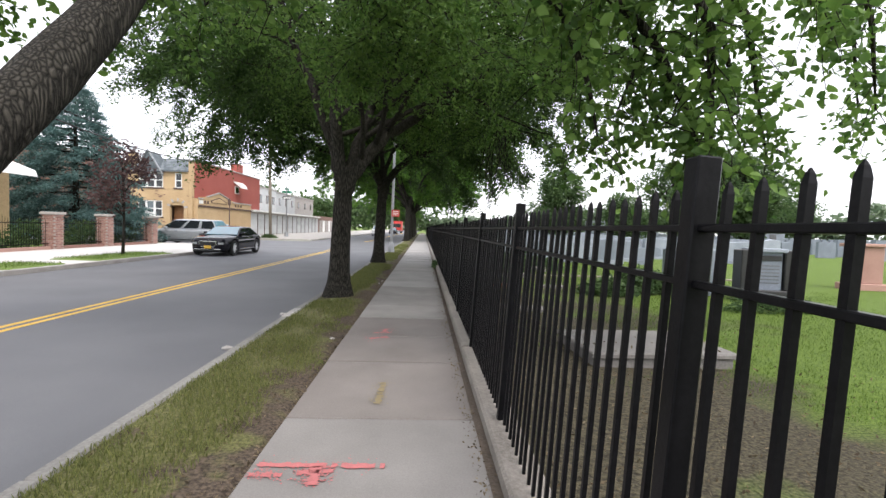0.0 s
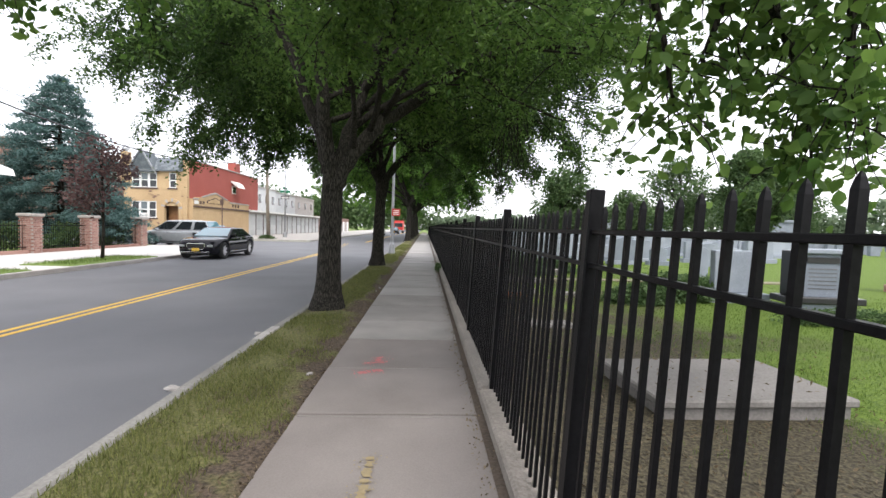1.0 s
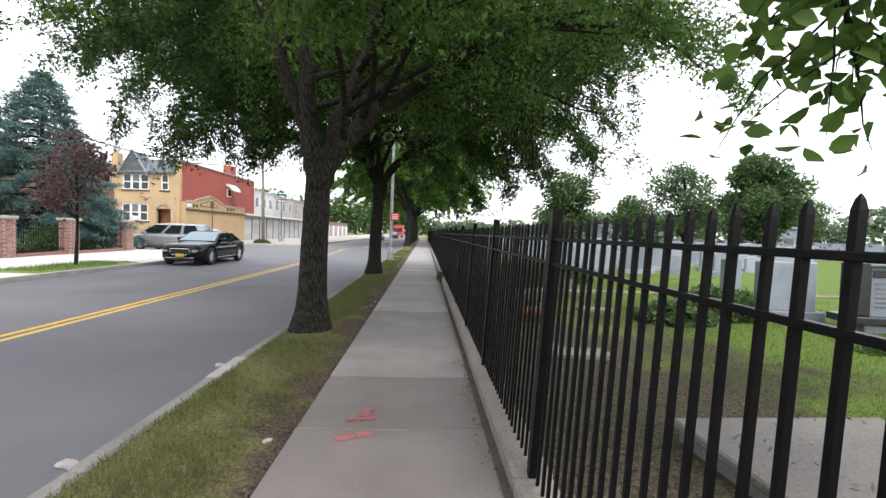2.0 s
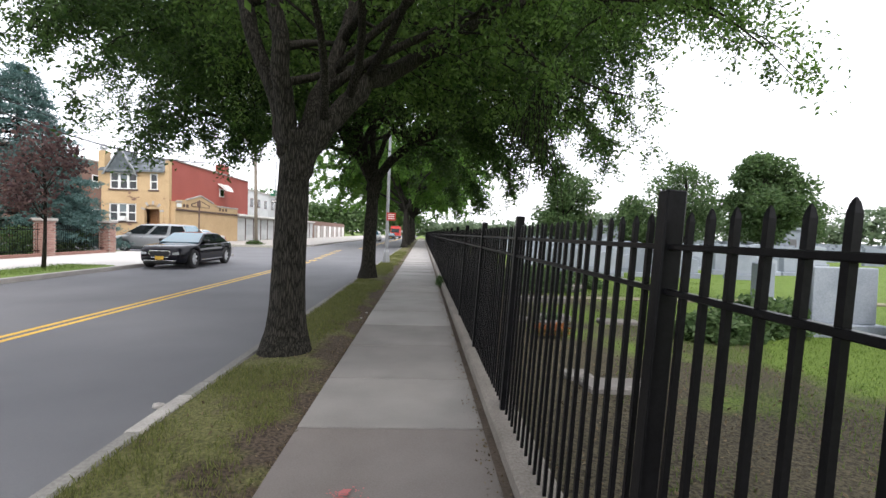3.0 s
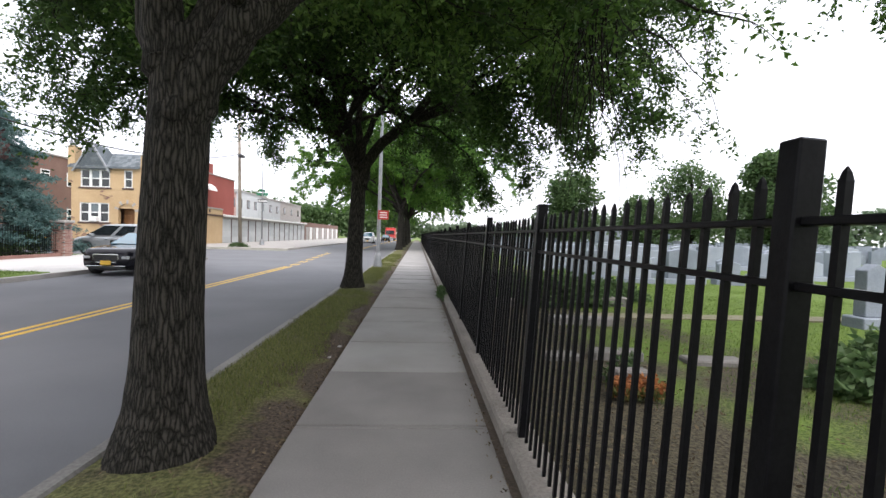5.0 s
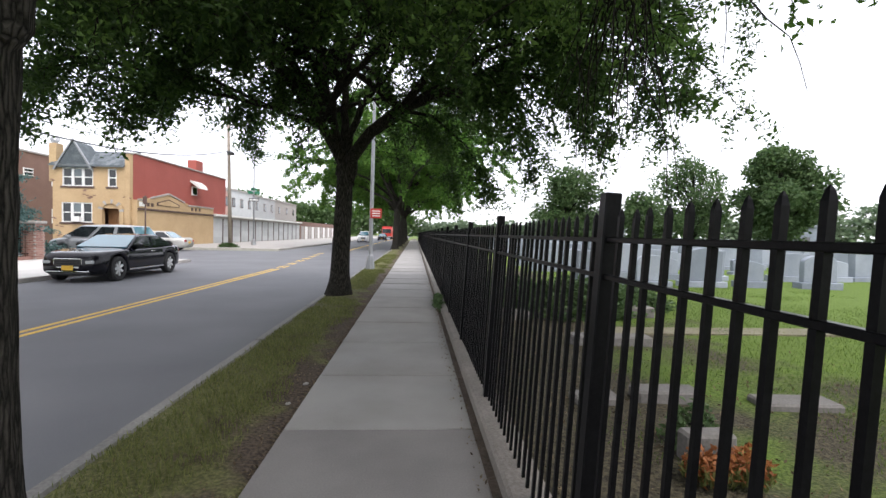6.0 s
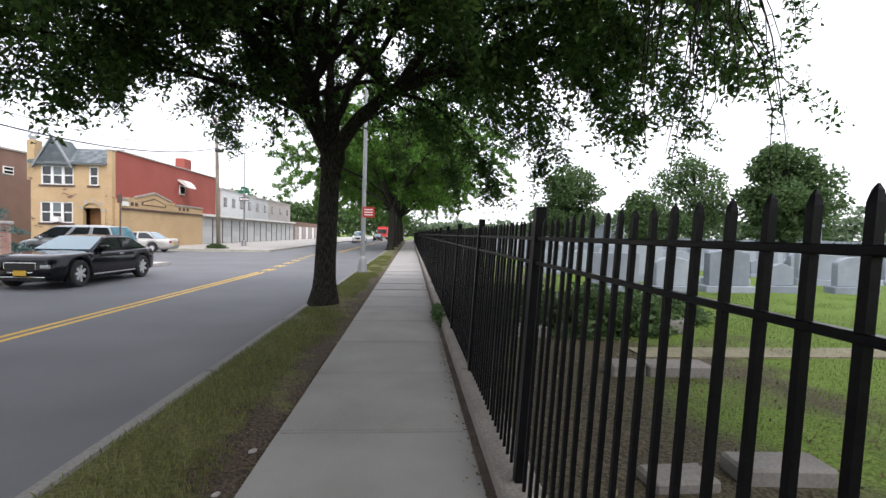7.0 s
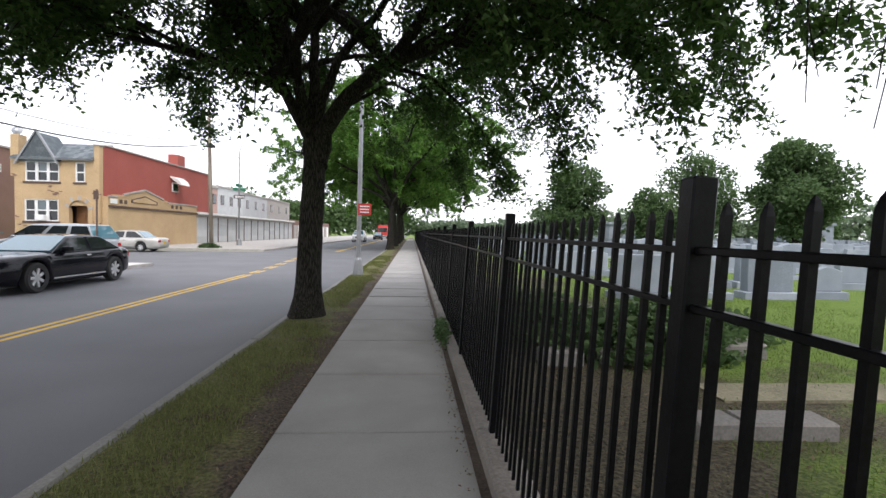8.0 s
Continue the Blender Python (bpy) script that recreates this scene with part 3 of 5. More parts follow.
    tagged(part("fine_branching", mesh_of("fine_branching", tv, tf), BARK, ob), kind="stuff")
    part("crown", flakes("crown", np.concatenate(centres), leaf_size, rng, slim, 0.35), leaf, ob)
    return ob


def flare(r, top, lean=(0, 0), n=14):
    """A trunk's path and radii, with its root flare."""
    path = [(lean[0] * (i / n), lean[1] * (i / n), -0.12 + (top + 0.12) * i / n) for i in range(n + 1)]
    radii = [r * (1 + 0.6 * math.exp(-max(0, p[2] + 0.02) * 4.5)) * (1 - 0.02 * i) for i, p in enumerate(path)]
    return path, radii


pa, ra = flare(0.225, 2.75, (0.08, 0.05))
tree_a = street_tree("street_tree", 11, (-1.68, 10.58, 0), pa, ra,
                     [(100, 58, 4.4, 0.06, 0.0), (70, 55, 4.6, 0.06, 0.0), (-25, 62, 4.6, 0.06, 0.0), (280, 55, 3.2, 0.06, 0.0), (110, 45, 4.0, 0.06, 0.0), (60, 40, 5.0, 0.07, 0.0), (5, 60, 5.0, 0.07, 0.0), (-80, 60, 4.0, 0.06, 0.0), (30, 66, 5.2, 0.06, 0.0), (75, 74, 5.0, 0.06, 0.0), (-10, 60, 4.8, 0.06, 0.0), (-50, 66, 4.2, 0.06, 0.0), (45, 80, 4.6, 0.06, 0.0)],
                     "large street tree with furrowed dark bark and a spreading green crown", twigs=8, leaves=52, leaf_size=0.088,
                     bare=(3.98, 2.9, 4.25), open_core=1.6, gaps=0.21, mains=[
                         ([(0.0, 0.0, 2.45), (-0.17, 0.05, 3.2), (-0.6, 0.2, 4.3), (-1.0, 0.3, 5.1), (-1.35, 0.4, 6.0), (-1.7, 0.5, 6.9)], 0.13),
                         ([(0.0, 0.0, 2.5), (-0.08, -0.1, 3.6), (-0.2, -0.1, 4.6), (-0.1, 0.0, 5.3), (0.0, 0.1, 6.2), (0.1, 0.1, 7.4)], 0.14),
                         ([(0.1, 0.0, 2.5), (0.26, 0.2, 3.1), (0.52, 0.4, 3.9), (0.72, 0.6, 4.8), (0.95, 0.8, 6.0), (1.2, 1.0, 7.2)], 0.13),
                         ([(0.08, 0.0, 2.2), (0.34, 0.1, 2.75), (0.85, 0.4, 3.45), (1.55, 0.8, 4.0), (2.4, 1.2, 4.75), (3.2, 1.5, 5.25), (4.1, 1.7, 5.5), (5.2, 1.8, 5.6)], 0.17)])
tree_0 = street_tree("street_tree", 5, (-1.8, 0.75, 0),
                     [(0, 0, -0.1), (0.02, 0.25, 0.25), (0.06, 0.75, 0.8), (0.1, 1.35, 1.4), (0.12, 1.95, 2.0), (0.1, 2.55, 2.65), (0.1, 3.1, 3.4)], [0.3, 0.2, 0.16, 0.14, 0.125, 0.12, 0.11],
                     [(120, 40, 4.6, 0.1, 0.1), (20, 45, 4.8, 0.1, 0.1), (80, 60, 4.5, 0.09, 0.0), (190, 60, 4.2, 0.08, 0.3), (70, 20, 4.5, 0.1, 0.0), (150, 65, 4.2, 0.08, 0.1)],
                     "leaning street tree whose leafy boughs hang over the sidewalk", twigs=8, leaf_size=0.115, slim=0.7, leaves=18, low=4.0, gaps=0.3,
                     boughs=[[(0.1, 3.0, 3.3), (1.2, 3.6, 4.2), (2.4, 4.3, 4.3), (3.2, 4.5, 3.7), (3.55, 4.6, 3.0), (3.7, 4.65, 2.4)],
                             [(1.2, 3.5, 4.3), (2.8, 3.8, 4.6), (4.0, 4.0, 4.2), (4.5, 4.1, 3.4), (4.6, 4.2, 2.7), (4.6, 4.2, 2.3)],
                             [(1.2, 3.5, 4.3), (2.8, 3.9, 4.9), (4.4, 4.4, 4.6), (5.6, 5.2, 4.0), (6.3, 5.9, 3.1), (6.6, 6.1, 2.5)],
                             [(1.2, 3.5, 4.3), (3.2, 4.5, 4.3), (4.2, 4.6, 3.5), (4.7, 4.7, 2.7), (4.8, 4.7, 2.1)],
                             [(1.2, 3.5, 4.3), (3.0, 4.2, 4.5), (3.9, 4.6, 4.0), (4.1, 4.7, 3.3), (3.9, 4.7, 2.8)],
                             [(2.8, 3.9, 4.9), (4.6, 5.2, 4.6), (5.6, 5.8, 4.4), (6.2, 6.4, 3.8), (6.4, 6.6, 3.2)],
                             [(1.2, 3.5, 4.3), (2.6, 3.2, 4.6), (3.8, 3.3, 4.6), (4.8, 3.6, 4.1), (5.4, 3.9, 3.5)],
                             [(0.1, 3.1, 3.4), (-0.3, 4.5, 4.6), (-1.2, 5.6, 4.9), (-2.2, 6.2, 4.5), (-2.8, 6.6, 4.0)],
                             [(0.1, 3.1, 3.4), (-1.0, 4.6, 4.8), (-2.4, 5.4, 5.0), (-3.4, 6.0, 4.6), (-4.2, 6.4, 4.0)],
                             [(-0.3, 4.5, 4.6), (-0.6, 5.8, 5.3), (-1.2, 7.0, 5.3), (-1.8, 7.8, 4.9), (-2.2, 8.2, 4.4)],
                             [(-1.0, 4.6, 4.8), (-2.6, 4.4, 5.2), (-4.0, 4.8, 5.0), (-5.0, 5.2, 4.5)],
                             [(2.6, 3.2, 4.6), (4.4, 3.6, 5.0), (5.8, 4.2, 4.6), (6.8, 4.9, 3.9), (7.4, 5.4, 3.1)],
                             [(2.8, 3.9, 4.9), (4.6, 4.6, 5.2), (6.2, 5.2, 5.0), (7.6, 6.0, 4.3), (8.2, 6.5, 3.4)]])
pb, rb = flare(0.235, 3.15, (0.12, 0.0))
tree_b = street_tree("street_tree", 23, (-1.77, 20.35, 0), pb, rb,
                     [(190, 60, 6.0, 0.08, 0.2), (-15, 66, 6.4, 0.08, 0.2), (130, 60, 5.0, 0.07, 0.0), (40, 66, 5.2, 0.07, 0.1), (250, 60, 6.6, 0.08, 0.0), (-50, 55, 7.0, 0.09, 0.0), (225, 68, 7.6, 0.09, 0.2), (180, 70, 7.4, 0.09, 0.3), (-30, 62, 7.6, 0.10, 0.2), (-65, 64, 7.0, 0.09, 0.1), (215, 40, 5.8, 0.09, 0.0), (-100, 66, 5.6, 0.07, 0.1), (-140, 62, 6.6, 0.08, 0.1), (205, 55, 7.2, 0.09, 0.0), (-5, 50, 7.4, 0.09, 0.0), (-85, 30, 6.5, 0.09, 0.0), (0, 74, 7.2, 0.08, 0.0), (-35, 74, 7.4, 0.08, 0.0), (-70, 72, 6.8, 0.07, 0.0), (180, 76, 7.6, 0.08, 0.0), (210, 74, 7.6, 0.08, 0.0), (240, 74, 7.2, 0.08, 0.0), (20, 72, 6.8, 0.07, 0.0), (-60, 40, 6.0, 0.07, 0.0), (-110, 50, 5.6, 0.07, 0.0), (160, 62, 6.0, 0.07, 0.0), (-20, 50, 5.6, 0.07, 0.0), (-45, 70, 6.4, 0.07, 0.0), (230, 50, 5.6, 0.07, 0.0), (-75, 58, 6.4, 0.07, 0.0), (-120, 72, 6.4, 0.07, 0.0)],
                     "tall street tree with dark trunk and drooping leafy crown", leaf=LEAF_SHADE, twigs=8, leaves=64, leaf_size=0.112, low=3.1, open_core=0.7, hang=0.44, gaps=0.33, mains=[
                         ([(0.05, 0.0, 2.9), (-0.12, -0.1, 4.0), (-0.35, -0.2, 5.0), (-0.6, -0.2, 6.0), (-0.7, -0.2, 7.2), (-0.8, -0.2, 8.4)], 0.13),
                         ([(0.1, 0.0, 3.0), (0.1, 0.1, 4.3), (0.02, 0.2, 5.7), (-0.1, 0.2, 7.0), (-0.1, 0.2, 8.4)], 0.12),
                         ([(0.15, 0.0, 2.7), (0.4, -0.1, 3.6), (1.3, -0.4, 4.4), (2.4, -0.6, 4.75), (3.5, -0.8, 5.2), (4.9, -1.0, 6.1), (6.2, -1.2, 6.9)], 0.18),
                         ([(0.0, 0.0, 3.1), (-0.35, -0.2, 4.0), (-1.6, -0.6, 4.35), (-2.4, -0.9, 4.4), (-3.4, -1.3, 4.7), (-4.4, -1.8, 4.8)], 0.08),
                         ([(0.0, 0.0, 3.2), (-0.8, -0.1, 4.8), (-2.2, -0.4, 6.2), (-3.7, -0.8, 6.9), (-4.9, -1.2, 7.3)], 0.11),
                         ([(0.12, 0.0, 3.1), (0.3, 0.1, 4.4), (1.25, 0.3, 5.7), (2.05, 0.5, 6.8), (2.9, 0.7, 7.8)], 0.11)],
                     bough_r=0.045, boughs=[
                         [(1.3, -0.4, 4.4), (2.6, -1.0, 5.0), (4.0, -1.8, 4.9), (5.0, -2.4, 4.2), (5.4, -2.6, 3.4)],
                         [(2.4, -0.6, 4.75), (3.6, 0.0, 4.8), (4.6, 0.5, 4.0), (5.0, 0.7, 3.1)],
                         [(3.5, -0.8, 5.2), (4.8, -2.0, 5.4), (6.0, -3.0, 4.9), (6.6, -3.4, 4.0)],
                         [(3.5, -0.8, 5.2), (5.2, -0.6, 5.8), (6.6, -0.6, 5.6), (7.4, -0.6, 4.8), (7.7, -0.6, 4.0)],
                         [(1.3, -0.4, 4.4), (2.2, 0.8, 4.6), (3.2, 1.6, 4.0), (3.8, 2.0, 3.2), (4.0, 2.1, 2.7)],
                         [(2.4, -0.6, 4.75), (3.2, -2.2, 5.2), (4.0, -3.6, 4.9), (4.5, -4.2, 4.2), (4.6, -4.4, 3.6)],
                         [(0.4, -0.1, 3.6), (1.4, 1.2, 4.6), (2.4, 2.2, 4.4), (2.9, 2.8, 3.6), (3.0, 3.0, 2.9)],
                         [(2.4, -0.6, 4.75), (3.0, -1.6, 4.9), (3.5, -2.4, 4.4), (3.7, -2.8, 3.7)],
                         [(-1.6, -0.6, 4.35), (-2.4, -1.6, 4.6), (-3.2, -2.4, 4.2), (-3.6, -2.8, 3.5)],
                         [(-0.35, -0.2, 4.0), (-1.2, 0.6, 4.8), (-2.0, 1.4, 5.0), (-2.8, 2.0, 4.6), (-3.2, 2.4, 4.0)],
                         [(-0.35, -0.2, 5.0), (-1.0, 0.2, 5.4), (-1.8, 0.6, 5.4), (-2.5, 0.8, 4.9), (-2.9, 0.9, 4.4)],
                         [(0.1, 0.1, 4.3), (-0.1, 1.4, 5.0), (-0.4, 2.6, 5.2), (-0.6, 3.4, 4.8)],
                         [(-0.6, -0.2, 6.0), (-1.6, -0.8, 6.2), (-2.6, -1.4, 5.9), (-3.2, -1.8, 5.3)],
                         [(-2.2, -0.4, 6.2), (-3.2, 0.0, 6.0), (-4.2, 0.4, 5.4), (-4.8, 0.6, 4.6)],
                         [(-0.12, -0.1, 4.0), (-0.7, -0.9, 4.9), (-1.3, -1.6, 5.1), (-1.8, -2.1, 4.7)],
                         [(-4.4, -1.8, 4.8), (-5.4, -1.4, 5.0), (-6.4, -1.0, 4.6), (-7.0, -0.8, 4.0)],
                         [(-4.9, -1.2, 7.3), (-5.8, -0.6, 6.6), (-6.6, -0.2, 5.8), (-7.1, 0.0, 5.0)]])
for x, y, turn, size in ((-1.8, 53.5, 40, 1.25), (-1.75, 63.0, 130, 1.3), (-1.7, 74, 250, 1.3), (-1.7, 87, 10, 1.3), (-1.7, 103, 160, 1.4)):
    if y < 60:
        tree_c = street_tree("street_tree", 37, (x, y, 0), *flare(0.30, 3.8, (0.1, 0.1)), [(k * 51, 24 + 15 * (k % 4), 9.2, 0.14, 0.2 * (k % 3)) for k in range(15)], "farther street tree with a bright green crown", leaf=LEAF_BRIGHT, leaf_size=0.28, leaves=52, twigs=4, low=2.7, hang=0.4, gaps=0.55)
    else:
        copy_thing(tree_c, pose(x, y, 0, 0, 0, turn) @ Matrix.Scale(size * 0.8, 4))


def round_tree(name, base, height, spread, seed, label, leaf=LEAF_FAR, trunk=0.25, clear=0.25, blobs=14, leaves=260, leaf_size=0.4):
    """A free-standing tree farther off: trunk, a few limbs, and a crown of clumps with an uneven outline."""
    rng = np.random.default_rng(seed)
    ob = thing(name, label, "tree", pose(*base))
    tv, tf, centres = [], [], []
    fork = height * clear
    tube_data([(0, 0, -0.2), (0.05, 0, fork * 0.6), (0, 0.1, fork * 1.3), (0, 0, height * 0.8)], [trunk * 1.3, trunk, trunk * 0.75, 0.04], 9, 0.08, tv, tf)
    for i in range(blobs):
        a, t = rng.uniform(0, 2 * np.pi), (i + 0.5) / blobs
        z = fork + (height - fork) * (0.12 + 0.8 * t)
        r = spread * math.sin(math.pi * (0.15 + 0.75 * t)) * rng.uniform(0.35, 0.85)
        c = np.array([r * math.cos(a), r * math.sin(a), z])
        tube_data([(0, 0, max(fork, z - spread * 0.6)), tuple(c * [0.6, 0.6, 1] - [0, 0, 0.2]), tuple(c)], [trunk * 0.35, trunk * 0.2, 0.03], 5, 0, tv, tf)
        rad = spread * rng.uniform(0.28, 0.48)
        v = rng.normal(size=(leaves, 3))
        v /= np.linalg.norm(v, axis=1)[:, None]
        centres.append(c + v * rad * rng.uniform(0.55, 1.08, (leaves, 1)) * [1, 1, 0.75])
    part("trunk", mesh_of("trunk", tv, tf, True), BARK, ob)
    part("crown", flakes("crown", np.concatenate(centres), leaf_size, rng, 0.7, 0.2), leaf, ob)
    return ob


round_tree("cemetery_tree", (41.5, 60, 0), 12.3, 4.8, 3, "dense dark green tree among the gravestones", trunk=0.4, clear=0.1, blobs=34, leaves=520, leaf_size=0.4)
round_tree("cemetery_tree", (38.5, 72, 0), 12.8, 5.6, 4, "open-crowned green tree in the cemetery", trunk=0.35, clear=0.12, blobs=24, leaves=260)
round_tree("cemetery_tree", (18.5, 66, 0), 9.5, 4.8, 5, "bushy green tree in the cemetery", trunk=0.3, clear=0.1, blobs=26, leaves=320)
round_tree("cemetery_tree", (27, 62, 0), 6.5, 4.2, 6, "low bright shrubby tree among gravestones", trunk=0.2, clear=0.08, blobs=16, leaves=260)
round_tree("cemetery_tree", (75, 95, 0), 11, 6.5, 9, "broad green tree at the back of the cemetery", trunk=0.3, clear=0.1, blobs=20, leaves=260)


def hedge_line(name, seed, start, end, height, n, size, label, leaf=LEAF_HAZE):
    """A far belt of trees, too far off to tell one from the next."""
    rng = np.random.default_rng(seed)
    t = rng.uniform(0, 1, n)
    top = np.array([height * (0.6 + 0.45 * noise.noise(Vector((v * 17, seed, 0))) + 0.25 * noise.noise(Vector((v * 60, seed, 3)))) for v in t])
    c = np.stack([start[0] + (end[0] - start[0]) * t + rng.normal(0, 3, n), start[1] + (end[1] - start[1]) * t + rng.normal(0, 3, n), top * rng.uniform(0, 1, n) ** 0.6], 1)
    return lone(name, flakes(name, c, size, rng, 0.8, 0.1), leaf, label, "trees", "stuff")


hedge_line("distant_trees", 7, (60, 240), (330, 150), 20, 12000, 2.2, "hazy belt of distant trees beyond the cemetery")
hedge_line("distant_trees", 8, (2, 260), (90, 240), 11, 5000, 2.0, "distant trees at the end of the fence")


hedge_line("distant_trees", 12, (-60, 175), (0, 260), 20, 9000, 1.6, "trees closing the far end of the street", LEAF_FAR)
hedge_line("distant_trees", 13, (-75, 90), (-45, 160), 13, 4000, 1.3, "tree crowns rising behind the row houses", LEAF_FAR)

# ---- buildings across the street ----
def sash(parent, x0, x1, z0, z1, y, panes=1):
    """A double-hung window in a wall that faces -y: frame, sill, sashes and glass."""
    win = part("window", box(x0 - 0.07, x1 + 0.07, y - 0.05, y + 0.08, z1, z1 + 0.13, 0.01), DARKTRIM, parent)
    part("sill", box(x0 - 0.12, x1 + 0.12, y - 0.12, y + 0.08, z0 - 0.14, z0, 0.01), DARKTRIM, win)
    for a in (x0 - 0.13, x1 + 0.005):
        part("jamb", box(a, a + 0.125, y - 0.05, y + 0.06, z0, z1, 0.01), DARKTRIM, win)
    w = (x1 - x0) / panes
    for k in range(panes):
        a, b = x0 + k * w, x0 + (k + 1) * w
        zm = (z0 + z1) / 2
        bm = box(a, a + 0.09, y - 0.03, y + 0.1, z0, z1)
        box(b - 0.09, b, y - 0.03, y + 0.1, z0, z1, 0, bm)
        box(a + 0.09, b - 0.09, y - 0.03, y + 0.1, z0, z0 + 0.08, 0, bm)
        box(a + 0.09, b - 0.09, y - 0.03, y + 0.1, z1 - 0.08, z1, 0, bm)
        box(a + 0.09, b - 0.09, y - 0.02, y + 0.1, zm - 0.04, zm + 0.04, 0, bm)
        part("frame", bm, TRIM, win)
        part("pane", box(a + 0.09, b - 0.09, y + 0.03, y + 0.05, zm + 0.04, z1 - 0.08), PALEGLASS if k % 2 else GLASS, win)
        part("pane", box(a + 0.09, b - 0.09, y + 0.05, y + 0.07, z0 + 0.08, zm - 0.04), GLASS, win)
    return win


def holed(x0, x1, z0, z1, y0, y1, holes):
    """A wall facing -y with rectangular openings through it."""
    xs = sorted({x0, x1, *[h[0] for h in holes], *[h[1] for h in holes]})
    zs = sorted({z0, z1, *[h[2] for h in holes], *[h[3] for h in holes]})
    bm = bmesh.new()
    for a, b in zip(xs, xs[1:]):
        for c, d in zip(zs, zs[1:]):
            if not any(h[0] <= (a + b) / 2 <= h[1] and h[2] <= (c + d) / 2 <= h[3] for h in holes):
                box(a, b, y0, y1, c, d, 0, bm)
    bmesh.ops.remove_doubles(bm, verts=bm.verts[:], dist=0.001)
    return bm


HY, GZ = 47.3, ROAD_Z - 0.1
house = thing("brick_house", "two-storey yellow brick house with slate roof and arched doorway", "house", pose(0, 0, 0))
part("wall", holed(-28.15, -22.4, GZ, 6.25, HY, HY + 0.35, [(-27.44, -25.12, 4.68, 6.1), (-24.03, -23.35, 4.68, 6.1), (-27.5, -25.18, 1.85, 3.41), (-24.5, -23.05, GZ, 3.0)]), YBRICK, house)
part("wall", box(-28.15, -27.8, HY + 0.35, 57, GZ, 6.25), YBRICK, house)
part("wall", box(-27.8, -22.4, HY + 1.6, HY + 1.9, GZ, 6.25), BBRICK, house)
# the pier that rises past the eaves beside the red wall
part("pier", box(-22.72, -22.36, HY - 0.04, HY + 0.42, GZ, 7.3, 0.02), YBRICK, house)
part("pier_cap", box(-22.78, -22.3, HY - 0.1, HY + 0.48, 7.3, 7.42, 0.02), CURB, house)
for x0, x1, z0, z1, n in ((-27.44, -25.12, 4.68, 6.1, 3), (-24.03, -23.35, 4.68, 6.1, 1), (-27.5, -25.18, 1.85, 3.41, 3)):
    sash(house, x0, x1, z0, z1, HY + 0.06, n)
part("air_conditioner", box(-26.6, -26.0, HY - 0.3, HY + 0.1, 1.9, 2.3, 0.02), TRIM, house, "white window air conditioner")
# arched doorway
steps = 14
ring = [(-23.775 + 0.98 * math.cos(math.pi * i / steps), 2.75 + 0.95 * math.sin(math.pi * i / steps)) for i in range(steps + 1)]
inner = [(-23.775 + 0.66 * math.cos(math.pi * i / steps), 2.75 + 0.62 * math.sin(math.pi * i / steps)) for i in range(steps + 1)]
for i in range(steps):
    part("arch_stone", prism([inner[i], ring[i], ring[i + 1], inner[i + 1]], "y", HY - 0.09 - 0.02 * (i % 2), HY + 0.1), CURB if i % 3 == 0 else YBRICK, house)
for a in (-24.72, -23.12):
    part("door_jamb", box(a, a + 0.3, HY - 0.08, HY + 0.3, GZ, 2.75, 0.01), YBRICK, house)
door = part("door", box(-24.45, -23.1, HY + 0.75, HY + 0.83, GZ, 3.1, 0.01), DOORWOOD, house, "varnished wooden entrance door")
for a in (-24.3, -23.68):
    for z in (0.3, 1.5):
        part("panel", box(a, a + 0.45, HY + 0.72, HY + 0.76, z, z + 0.95, 0.015), DOORWOOD, door)
# slate roof in courses, and the steep gable
roof = part("roof", prism([(HY - 0.25, 6.2), (HY - 0.25, 6.3), (HY + 2.2, 7.75), (HY + 2.2, 7.6)], "x", -28.3, -22.72), SLATE, house)
slate_me = bpy.data.meshes.new("slate")
bm = box(0, 0.31, 0, 0.36, 0, 0.02)
bm.to_mesh(slate_me)
bm.free()
slope = math.degrees(math.atan2(1.45, 2.45))
for r in range(8):
    for c in range(17):
        yy = r * 0.335
        part("slate", slate_me, SLATE, roof, m=pose(-28.25 + c * 0.322 + (0.16 if r % 2 else 0), HY - 0.27 + yy * math.cos(radians(slope)), 6.315 + yy * math.sin(radians(slope)), slope + 2, 0, 0))
part("gable", prism([(-27.85, 6.1), (-25.1, 6.1), (-26.48, 8.15)], "y", HY - 0.2, HY + 1.9), SLATE, house, "dark slate-hung gable")
for sx, top in ((-1, -27.99), (1, -24.97)):
    part("bargeboard", prism([(top, 5.9), (top + (0.14 if sx < 0 else -0.14), 5.9), (-26.48, 8.16), (-26.48, 8.34)], "y", HY - 0.3, HY - 0.12), STEEL, house)
part("lintel", box(-27.75, -24.95, HY - 0.14, HY - 0.01, 6.12, 6.3, 0.01), DARKTRIM, house)
part("chimney", box(-28.5, -27.95, HY + 0.1, HY + 0.9, 5.0, 8.0, 0.02), YBRICK, house)
dish = bmesh.new()
bmesh.ops.create_cone(dish, cap_ends=False, segments=16, radius1=0.34, radius2=0.08, depth=0.12)
part("dish", dish, STEEL, house, "grey satellite dish", pose(-28.1, HY + 0.2, 8.3, 70, 0, 20))
rng = np.random.default_rng(2)
clinker_me = bpy.data.meshes.new("clinker_brick")
bm = box(-0.11, 0.11, -0.02, 0.02, -0.035, 0.035, 0.006)
bm.to_mesh(clinker_me)
bm.free()
